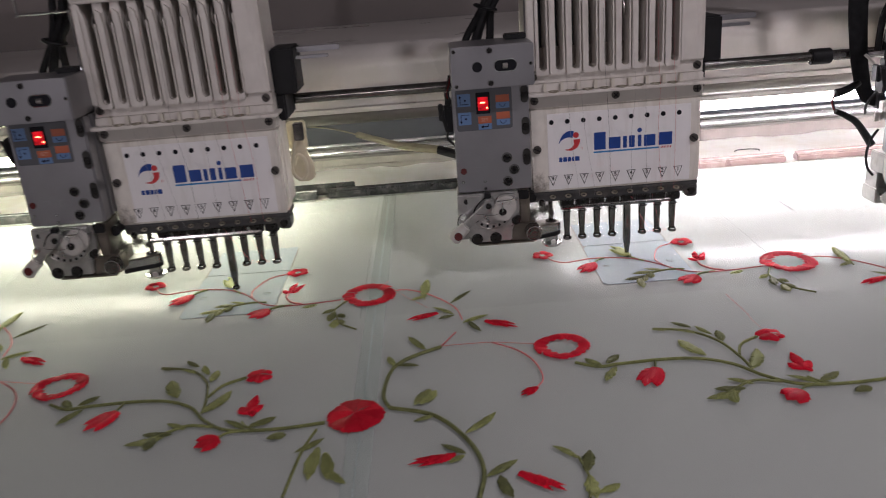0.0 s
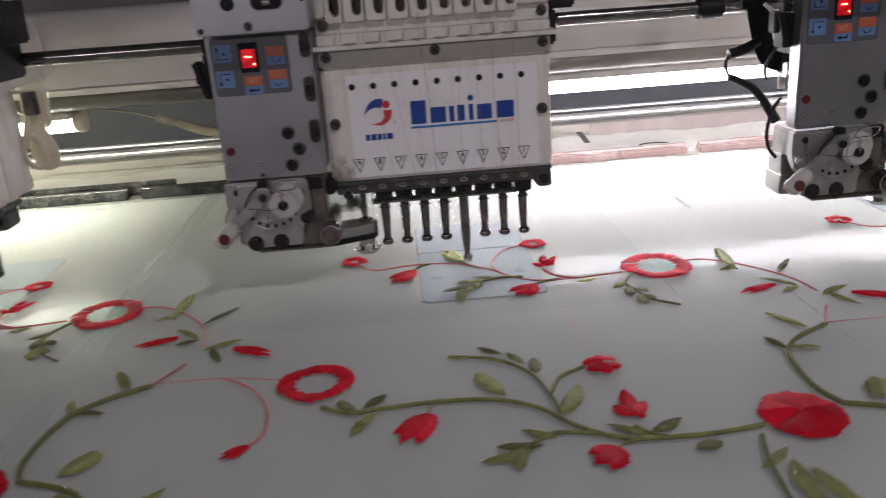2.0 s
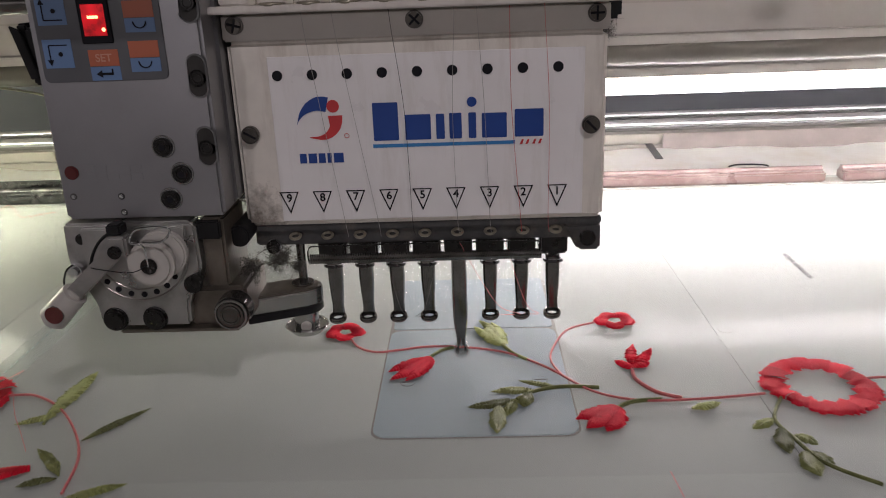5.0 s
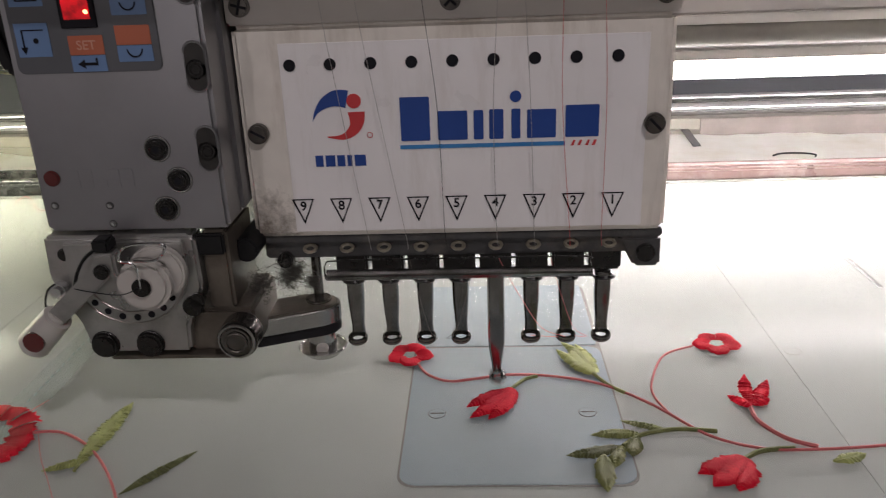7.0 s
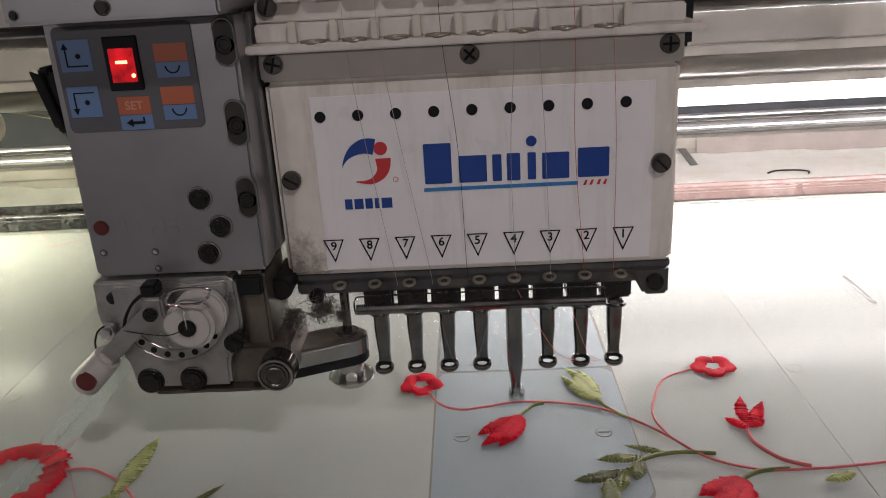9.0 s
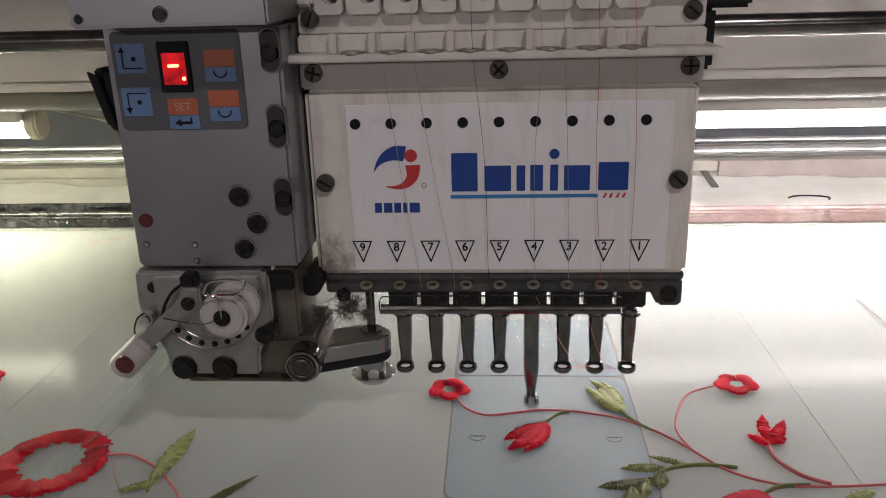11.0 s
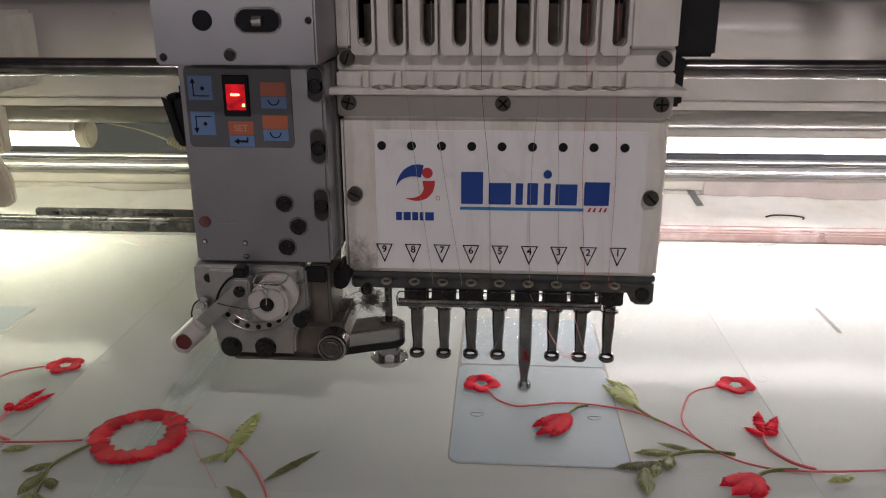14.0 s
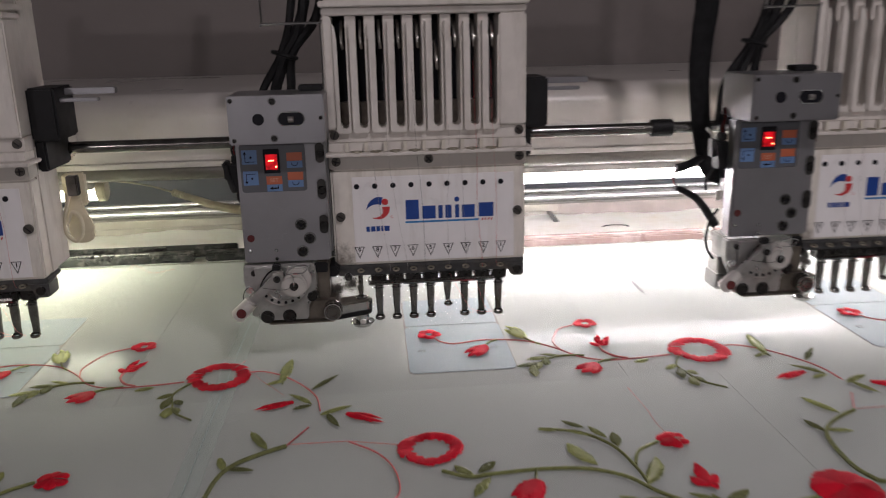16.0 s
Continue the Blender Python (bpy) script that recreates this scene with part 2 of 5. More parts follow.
TABLEM = mat("table_laminate", (0.50, 0.515, 0.49), 0.14, spec=0.018, uneven=0.02, vary=0.02, scale=3, rand=0.05)
NPLATE = mat("blue_steel_plate", (0.31, 0.385, 0.44), 0.45, 0.0, spec=0.08, uneven=0.04, vary=0.05, scale=30)
BARBLACK = mat("black_clamp_bar", (0.02, 0.02, 0.02), 0.16, vary=0.4, scale=18, dirt=(0.2, 0.19, 0.18), dirt_amount=0.6, dirt_scale=60, coat=0.4)
BARBROWN = mat("brown_clamp_bar", (0.16, 0.105, 0.098), 0.3, vary=0.12, scale=25, dirt=(0.55, 0.52, 0.50), dirt_amount=0.3, dirt_scale=26, coat=0.2)
CLOTHM = cloth_mat("sheer_organza", (0.645, 0.683, 0.648), 0.70)
TAPEM = cloth_mat("seam_tape", (0.58, 0.70, 0.67), 0.78)
SEAMM = mat("seam_thread", (0.28, 0.36, 0.33), 0.6, vary=0.2, scale=300)
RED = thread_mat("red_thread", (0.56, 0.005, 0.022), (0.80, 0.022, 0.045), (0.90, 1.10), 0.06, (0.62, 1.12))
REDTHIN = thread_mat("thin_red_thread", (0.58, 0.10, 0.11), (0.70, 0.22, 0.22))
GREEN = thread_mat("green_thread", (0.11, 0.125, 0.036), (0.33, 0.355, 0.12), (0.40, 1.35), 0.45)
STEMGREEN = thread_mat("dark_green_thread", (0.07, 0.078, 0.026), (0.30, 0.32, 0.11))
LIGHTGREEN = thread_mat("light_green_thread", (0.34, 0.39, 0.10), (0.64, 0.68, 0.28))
DARKWALL = mat("dark_wall", (0.045, 0.048, 0.055), 0.7, vary=0.15, scale=3, bump=0.05)
BACKDROP = mat("dim_panel_paint", (0.20, 0.175, 0.166), 0.6, vary=0.15, scale=2.5, dirt=(0.11, 0.095, 0.09), dirt_amount=0.5, dirt_scale=3)
ROOM = mat("wall_paint", (0.30, 0.29, 0.28), 0.8, vary=0.08, scale=2, bump=0.05)
FLOORM = mat("concrete", (0.25, 0.24, 0.23), 0.7, vary=0.15, scale=4, bump=0.1)
LINER = mat("white_liner", (0.80, 0.79, 0.76), 0.6, vary=0.04, scale=20, dirt=(0.55, 0.45, 0.30), dirt_amount=0.5, dirt_scale=9, bump=0.2, bump_scale=60)
GREASY = mat("greasy_steel", (0.125, 0.108, 0.088), 0.42, 0.45, vary=0.3, scale=50, dirt=(0.05, 0.04, 0.03), dirt_amount=0.7, dirt_scale=45, bump=0.15)
CABLESLEEVE = mat("yellowed_sleeve", (0.30, 0.27, 0.18), 0.5, vary=0.15, scale=60)
LINT = mat("lint", (0.085, 0.08, 0.07), 0.9, vary=0.4, scale=400, bump=0.5, bump_scale=900)
CREAM = mat("cream_peg", (0.62, 0.58, 0.50), 0.45, vary=0.08)
GREYTHREAD = mat("grey_thread", (0.36, 0.34, 0.33), 0.7, vary=0.1)
SILL = mat("grubby_sill", (0.16, 0.135, 0.11), 0.6, vary=0.25, scale=120, dirt=(0.06, 0.05, 0.04), dirt_amount=0.7, dirt_scale=80)
LABELGREEN = mat("green_label", (0.03, 0.25, 0.12), 0.4)


# ---- mesh helpers ----
def shell(bm, smooth=True):
    me = bpy.data.meshes.new("mesh")
    bm.normal_update()
    bm.to_mesh(me)
    bm.free()
    if smooth:
        me.shade_smooth()
        me.set_sharp_from_angle(angle=radians(35))
    return me


def part(name, bm, material, parent=None, label=""):
    ob = new(name, shell(bm))
    ob.data.materials.append(material)
    if parent:
        ob.parent = parent
    return tagged(ob, label) if label else ob


def again(src, parent, m, name=""):
    """One more piece like src, on the same mesh."""
    ob = new(name or src.name.split(".")[0], src.data)
    ob.parent, ob.matrix_basis = parent, m
    return ob


def merge(*bms):
    out = bmesh.new()
    for b in bms:
        me = bpy.data.meshes.new("tmp")
        b.to_mesh(me)
        b.free()
        out.from_mesh(me)
        bpy.data.meshes.remove(me)
    return out


def box(x0, x1, y0, y1, z0, z1, bevel=0.001, seg=2):
    bm = bmesh.new()
    bmesh.ops.create_cube(bm, size=1)
    bmesh.ops.scale(bm, vec=(x1 - x0, y1 - y0, z1 - z0), verts=bm.verts)
    bmesh.ops.translate(bm, vec=((x0 + x1) / 2, (y0 + y1) / 2, (z0 + z1) / 2), verts=bm.verts)
    if bevel:
        bmesh.ops.bevel(bm, geom=bm.edges[:], offset=bevel, segments=seg, affect="EDGES", clamp_overlap=True)
    return bm


def rod(a, b, r, r2=None, seg=20, bevel=0.0):
    a, b = Vector(a), Vector(b)
    bm = bmesh.new()
    bmesh.ops.create_cone(bm, cap_ends=True, segments=seg, radius1=r, radius2=r if r2 is None else r2, depth=(b - a).length)
    if bevel:
        caps = [e for e in bm.edges if len(e.link_faces) == 2 and any(len(f.verts) > 4 for f in e.link_faces)]
        bmesh.ops.bevel(bm, geom=caps, offset=bevel, segments=2, affect="EDGES")
    turn = (b - a).to_track_quat("Z", "Y").to_matrix().to_4x4()
    bmesh.ops.transform(bm, matrix=Matrix.Translation((a + b) / 2) @ turn, verts=bm.verts)
    return bm


def prism(outline, y0, y1, bevel=0.0008):
    """An outline in x and z, given thickness from y0 to y1."""
    bm = bmesh.new()
    f = bm.faces.new([bm.verts.new((x, y1, z)) for x, z in outline])
    ext = bmesh.ops.extrude_face_region(bm, geom=[f])
    bmesh.ops.translate(bm, vec=(0, y0 - y1, 0), verts=[v for v in ext["geom"] if isinstance(v, bmesh.types.BMVert)])
    bmesh.ops.recalc_face_normals(bm, faces=bm.faces[:])
    if bevel:
        bmesh.ops.bevel(bm, geom=bm.edges[:], offset=bevel, segments=2, affect="EDGES", clamp_overlap=True)
    return bm


def pill(cx, cz, w, h, n=8):
    """The outline of an upright slot with round ends."""
    r = w / 2
    top = [(cx + r * math.cos(a), cz + h / 2 - r + r * math.sin(a)) for a in np.linspace(0, math.pi, n)]
    return top + [(cx - r * math.cos(a), cz - h / 2 + r - r * math.sin(a)) for a in np.linspace(0, math.pi, n)]


def smooth_line(points, steps=6):
    """A smooth line through the points."""
    pts = [Vector(p) for p in points]
    out = []
    for i in range(len(pts) - 1):
        p0, p1, p2, p3 = pts[max(i - 1, 0)], pts[i], pts[i + 1], pts[min(i + 2, len(pts) - 1)]
        for s in range(steps):
            t = s / steps
            out.append(0.5 * ((2 * p1) + (p2 - p0) * t + (2 * p0 - 5 * p1 + 4 * p2 - p3) * t * t + (3 * p1 - p0 - 3 * p2 + p3) * t ** 3))
    return out + [pts[-1]]


def hose(points, r, seg=8, steps=6, r2=None):
    """A round cable along a smooth line through the points."""
    line = smooth_line(points, steps)
    bm = bmesh.new()
    rings = []
    for i, p in enumerate(line):
        d = (line[min(i + 1, len(line) - 1)] - line[max(i - 1, 0)]).normalized()
        side = d.cross(Vector((0.31, 0.2, 0.93)))
        side = side.normalized() if side.length > 1e-6 else Vector((1, 0, 0))
        up = side.cross(d)
        rr = r if r2 is None else r + (r2 - r) * i / (len(line) - 1)
        rings.append([bm.verts.new(p + rr * (math.cos(a) * side + math.sin(a) * up)) for a in np.linspace(0, 2 * math.pi, seg, endpoint=False)])
    for a, b in zip(rings, rings[1:]):
        for k in range(seg):
            bm.faces.new((a[k], a[(k + 1) % seg], b[(k + 1) % seg], b[k]))
    bm.faces.new(rings[0][::-1])
    bm.faces.new(rings[-1])
    bmesh.ops.recalc_face_normals(bm, faces=bm.faces[:])
    return bm


def ring_bm(c, axis, R, r, seg=20, sub=8):
    bm = bmesh.new()
    turn = Vector(axis).to_track_quat("Z", "Y").to_matrix().to_4x4()
    m = Matrix.Translation(c) @ turn
    loops = []
    for a in np.linspace(0, 2 * math.pi, seg, endpoint=False):
        loops.append([bm.verts.new(m @ Vector(((R + r * math.cos(b)) * math.cos(a), (R + r * math.cos(b)) * math.sin(a), r * math.sin(b))))
                      for b in np.linspace(0, 2 * math.pi, sub, endpoint=False)])
    for i in range(seg):
        a, b = loops[i], loops[(i + 1) % seg]
        for k in range(sub):
            bm.faces.new((a[k], b[k], b[(k + 1) % sub], a[(k + 1) % sub]))
    return bm


def text_bm(s, size, x, y, z):
    """Upright lettering that faces -y, centred on x."""
    cu = bpy.data.curves.new("text", "FONT")
    cu.body, cu.size, cu.align_x, cu.align_y, cu.extrude = s, size, "CENTER", "CENTER", 0.00012
    cu.offset = size * 0.014
    ob = bpy.data.objects.new("text", cu)
    me = bpy.data.meshes.new_from_object(ob)
    bm = bmesh.new()
    bm.from_mesh(me)
    bmesh.ops.transform(bm, matrix=pose(x, y, z, 90), verts=bm.verts)
    bpy.data.objects.remove(ob)
    return bm


def screw(name, x, y, z, r, parent, material, depth=0.003, slot=True, cross=False):
    """A screw in a face that looks to -y, with its slot turned at will."""
    s = part(name, rod((x, y + 0.001, z), (x, y - depth, z), r, seg=18, bevel=r * 0.2), material, parent)
    if slot:
        a = random.uniform(0, 3.1)
        dx, dz = r * 0.75 * math.cos(a), r * 0.75 * math.sin(a)
        part("slot", rod((x - dx, y - depth, z - dz), (x + dx, y - depth, z + dz), r * 0.13, seg=6), INK_SHADE, s)
        if cross:
            part("slot", rod((x + dz, y - depth, z - dx), (x - dz, y - depth, z + dx), r * 0.13, seg=6), INK_SHADE, s)
    return s


# ---- the room and the machine's large parts ----
def structure(name, bm, material, label):
    return tagged(part(name, bm, material), label, kind="structure")


structure("floor", box(-4.2, 4.2, -9.5, 2.6, -0.1, 0, 0), FLOORM, "grey concrete workshop floor under the machine")
structure("ceiling", box(-4.2, 4.2, -9.5, 2.6, 3.0, 3.1, 0), ROOM, "plain painted workshop ceiling")
structure("wall_north", box(-4.2, 4.2, 2.6, 2.7, 0, 3.0, 0), BACKDROP, "dim plain wall behind the machine")
structure("wall_south", box(-4.2, 4.2, -9.6, -9.5, 0, 3.0, 0), ROOM, "plain painted workshop wall")
structure("wall_east", box(4.2, 4.3, -9.5, 2.6, 0, 3.0, 0), ROOM, "plain painted workshop wall")
structure("wall_west", box(-4.3, -4.2, -9.5, 2.6, 0, 3.0, 0), ROOM, "plain painted workshop wall")

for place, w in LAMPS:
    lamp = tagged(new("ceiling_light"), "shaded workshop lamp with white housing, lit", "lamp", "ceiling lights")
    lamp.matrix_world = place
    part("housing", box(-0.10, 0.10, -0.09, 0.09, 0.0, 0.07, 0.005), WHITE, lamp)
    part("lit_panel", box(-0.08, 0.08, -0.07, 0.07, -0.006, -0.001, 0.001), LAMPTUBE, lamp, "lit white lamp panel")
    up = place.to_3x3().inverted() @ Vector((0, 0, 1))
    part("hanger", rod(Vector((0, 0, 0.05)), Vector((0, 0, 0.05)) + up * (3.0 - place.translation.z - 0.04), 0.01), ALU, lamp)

# the table: one laminate panel a head, on a long base
table = tagged(new("machine_table"), "long pale laminate machine table under the cloth", "table", kind="structure")
part("base", box(-1.85, 1.85, -0.55, 0.62, 0.0, 0.74, 0.004), GREYBAR, table)
for k in range(-3, 4):
    x0 = 0.18 + P * (k - 1)
    part("tabletop_panel", box(x0 + 0.0002, x0 + P - 0.0002, -0.09999, 0.70, 0.741, TABLE, 0), TABLEM, table)
part("tabletop_panel", box(-1.74, 0.2678, -0.62, -0.10001, 0.741, TABLE, 0), TABLEM, table)
part("tabletop_panel", box(0.2682, 1.62, -0.62, -0.10001, 0.741, TABLE, 0), TABLEM, table)
for k in (-2, -1, 0, 1):
    part("table_screw", rod((0.187 + k * P, 0.053, TABLE - 0.001), (0.187 + k * P, 0.053, TABLE + 0.0003), 0.0045, seg=18), TABLEM, table)
    part("screw_gap", ring_bm((0.187 + k * P, 0.053, TABLE + 0.0002), (0, 0, 1), 0.0047, 0.00018, 20, 4), TRACK, table)
liner = bmesh.new()
rows = []
for i in range(241):
    x = -1.85 + 3.7 * i / 240
    wave = noise.noise(Vector((x * 9, 2.7, 0.4))) + 0.6 * noise.noise(Vector((x * 31, 5.1, 0.4)))
    rows.append([liner.verts.new((x, 0.4250 + (0.1215 + 0.005 * wave) * v, TABLE + 0.0010 + 0.0085 * (0.7 + 0.5 * wave) * v ** 5 + 0.0008 * max(0.0, noise.noise(Vector((x * 14, v * 5, 1.1))))))
                 for v in (0.0, 0.3, 0.6, 0.8, 0.9, 1.0)])
for p, q in zip(rows, rows[1:]):
    for k in range(5):
        liner.faces.new((p[k], q[k], q[k + 1], p[k + 1]))
bmesh.ops.solidify(liner, geom=liner.faces[:], thickness=0.0004)
part("liner_strip", liner, LINER, table, "white liner laid behind the cloth frame, its edge curling")

part("scuff", prism([(0.2735, 0.0), (0.2760, 0.0), (0.2768, 0.0004), (0.2742, 0.0004)], 0.138, 0.190, 0), GREYBAR, table).location.z = TABLE + 0.0001
part("dark_strip", box(-0.0045, 0.0045, -0.055, 0.055, 0.0, 0.0015, 0.0004), GREYBAR, table, "dark strip lying over the track").matrix_world = pose(0.2455, 0.568, 0.7935, 13, 0, 6)
part("wire_end", hose([(0.318, 0.470, 0.7815), (0.330, 0.478, 0.7815), (0.350, 0.477, 0.7815), (0.361, 0.470, 0.7815), (0.358, 0.462, 0.7815)], 0.0010, 6), BLACK, table)

# needle plates let into the table, one a head
for k in (-2, -1, 0, 1, 2):
    npl = tagged(new("needle_plate"), "blue-grey steel needle plate set flush under sheer cloth", "needle plate", "needle plates")
    npl.location = (k * P, 0, 0)
    def rounded(x0, x1, y0, y1, top, r):
        pts = []
        for cx, cy, a in ((x1 - r, y1 - r, 0), (x0 + r, y1 - r, 90), (x0 + r, y0 + r, 180), (x1 - r, y0 + r, 270)):
            pts += [(cx + r * math.cos(radians(a + q)), cy + r * math.sin(radians(a + q))) for q in range(0, 91, 15)]
        bm = prism(pts, TABLE - 0.002, top, 0)
        for v in bm.verts:
            v.co = Vector((v.co.x, v.co.z, v.co.y))
        bmesh.ops.recalc_face_normals(bm, faces=bm.faces[:])
        return bm

    part("plate_recess", rounded(-0.0291, 0.0796, -0.0666, 0.1511, TABLE + 0.0003, 0.008), COVER, npl)
    part("front_plate", rounded(-0.028, 0.0785, -0.0655, 0.0610, TABLE + 0.0009, 0.008), NPLATE, npl)
    part("rear_plate", rounded(-0.027, 0.0775, 0.0632, 0.150, TABLE + 0.0008, 0.003), NPLATE, npl)
    for sx in (-0.013, 0.063):
        ps = part("plate_screw", rod((sx, -0.009, TABLE), (sx, -0.009, TABLE + 0.0012), 0.0042, seg=18), NPLATE, npl)
        part("screw_gap", ring_bm((sx, -0.009, TABLE + 0.0010), (0, 0, 1), 0.0043, 0.00025, 18, 4), RECESS, ps)
        part("slot", box(sx - 0.0034, sx + 0.0034, -0.0094, -0.0086, TABLE + 0.0011, TABLE + 0.0014, 0), RECESS, ps)

# the main beam that carries the heads, and its columns
beam = tagged(new("machine_beam"), "long cream enamelled steel beam carrying the embroidery heads", "beam", kind="structure")
profile = [(0.70, 0.945), (0.70, 1.031), (0.292, 1.031)] + [(0.292 + 0.032 * math.cos(a), 0.999 + 0.032 * math.sin(a)) for a in np.linspace(math.pi / 2 + 0.1, math.pi, 12)] + [(0.26, 0.948), (0.263, 0.945)]
beam_bm = prism(profile, -1.85, 1.85, 0)
for v in beam_bm.verts:
    v.co = Vector((v.co.y, v.co.x, v.co.z))
bmesh.ops.recalc_face_normals(beam_bm, faces=beam_bm.faces[:])
part("beam_body", beam_bm, BEAM, beam)
part("drip_edge", box(-1.85, 1.85, 0.255, 0.262, 0.9395, 0.9465, 0.001), BEAM, beam)
part("round_pipe", rod((-1.85, 0.288, 0.931), (1.85, 0.288, 0.931), 0.0125, seg=24), PIPE, beam)
part("beam_seam", box(-1.85, 1.85, 0.2590, 0.2602, 0.972, 0.9735, 0), BAND, beam)
for x in (-1.75, 1.75):
    part("column", box(x - 0.1, x + 0.1, 0.35, 0.69, 0.0, 0.945, 0.004), BEAM, beam)
structure("back_panel", box(-1.85, 1.85, 0.715, 0.735, 0.40, 0.945, 0.002), DARKWALL, "dark blue-grey panel behind the rails")
# the tall panel that closes the machine behind the beam
tall = tagged(new("rear_panel"), "tall dim brown-grey painted panel behind the beam", "panel", kind="structure")
part("panel_sheet", box(-1.85, 1.85, 0.745, 0.765, 0.40, 2.0, 0.003), BACKDROP, tall)
for x in (-1.80, 1.80):
    part("panel_post", box(x - 0.03, x + 0.03, 0.767, 0.82, 0.0, 2.0, 0.003), BACKDROP, tall)

# the rails on which the cloth frame rides
rails = tagged(new("guide_rails"), "polished steel guide rails on a cream track", "rail", kind="structure")
part("track", box(-1.85, 1.85, 0.556, 0.70, TABLE, 0.7925, 0.002), TRACK, rails)
part("track_lip", box(-1.85, 1.85, 0.552, 0.572, 0.7927, 0.8045, 0.001), TRACK, rails)
part("lower_rail", rod((-1.85, 0.567, 0.8130), (1.85, 0.567, 0.8130), 0.0078, seg=20), RAIL, rails)
part("upper_rail", rod((-1.85, 0.60, 0.8190), (1.85, 0.60, 0.8190), 0.0050, seg=20), RAIL, rails)
part("track_cover", box(0.262, 1.85, 0.5488, 0.5516, 0.7812, 0.8052, 0.0006), COVER, rails, "brown-grey cover strip on the track")
part("rail_web", box(-1.85, 1.85, 0.596, 0.604, 0.7927, 0.815, 0.001), TRACK, rails)


# work lights under the beam
def work_light(x0, x1, glow, label):
    ob = tagged(new("work_light"), label, "lamp", "work lights")
    ob.location = (0, 0, 0)
    part("housing", box(x0 + 0.012, x1 - 0.012, 0.288, 0.322, 0.9085, 0.9185, 0.002), BEAM, ob)
    part("tube", rod((x0 + 0.012, 0.302, 0.9), (x1 - 0.012, 0.302, 0.9), 0.0078, seg=14), glow, ob, "lit white fluorescent tube")
    for a, b in ((x0, x0 + 0.012), (x1 - 0.012, x1)):
        part("end_cap", rod((a, 0.303, 0.905), (b, 0.303, 0.905), 0.0145, seg=20, bevel=0.002), IVORY, ob)
    return ob


work_light(-1.20, -0.412, TUBEWARM, "lit warm fluorescent work light under the beam")
work_light(-0.035, 1.15, TUBE, "lit white fluorescent work light under the beam")

# the bar that shifts the needle cases, in front of the beam
shift_bar = tagged(new("shift_bar"), "dark polished steel bar linking the needle cases", "bar")
part("bar", rod((-1.6, 0.075, 0.9935), (1.6, 0.075, 0.9935), 0.0062, seg=20), DARKSTEEL, shift_bar)
for k in (0, 1, 2):
    part("collar", rod((k * P + 0.252, 0.075, 0.9935), (k * P + 0.276, 0.075, 0.9935), 0.0095, seg=20, bevel=0.001), BLACK, shift_bar)


# ---- the embroidery heads ----
NX = [0.0724 - 0.0181 * i for i in range(9)]


def foot_bm(long):
    """A tapered presser foot shank that ends in a small open ring."""
    top = 0.900 if long else 0.846
    a = 0.0041
    bm = bmesh.new()
    rows = [(top, a, 0.0032), (0.834, a, 0.0032), (0.826, 0.0037, 0.0029), (0.8175, 0.0031, 0.0024), (0.8118, 0.0034, 0.0024)]
    if long:
        rows = [(top, 0.0044, 0.004), (0.832, 0.0044, 0.004), (0.826, 0.0040, 0.0034), (0.818, 0.0028, 0.0022), (0.8115, 0.0022, 0.0018)]
    section = ((-1, -0.55), (-0.72, -1), (0.30, -1), (0.86, -0.75), (1, -0.2), (1, 0.7), (0.7, 1), (-0.7, 1), (-1, 0.7))
    loops = [[bm.verts.new((sx * w, 0.019 + sy * d, z)) for sx, sy in section] for z, w, d in rows]
    for p, q in zip(loops, loops[1:]):
        for k in range(9):
            bm.faces.new((p[k], p[(k + 1) % 9], q[(k + 1) % 9], q[k]))
    bm.faces.new(loops[0])
    bm.faces.new(loops[-1][::-1])
    bmesh.ops.recalc_face_normals(bm, faces=bm.faces[:])
    if long:
        return merge(bm, ring_bm((0.0002, 0.0160, 0.8104), (0, -0.20, 1), 0.0034, 0.0014, 22, 8))
    return merge(bm, ring_bm((-0.0003, 0.0162, 0.8114), (0, -0.2, 1), 0.0040, 0.0012, 24, 8), ring_bm((-0.0003, 0.0162, 0.8102), (0, -0.2, 1), 0.0042, 0.0010, 24, 8))


def arc(cx, cz, r, a0, a1, n=14):
    return [(cx + r * math.cos(radians(a)), cz + r * math.sin(radians(a))) for a in np.linspace(a0, a1, n)]


def flat(outline, y, t=0.0003):
    return prism(outline, y - t, y, 0)


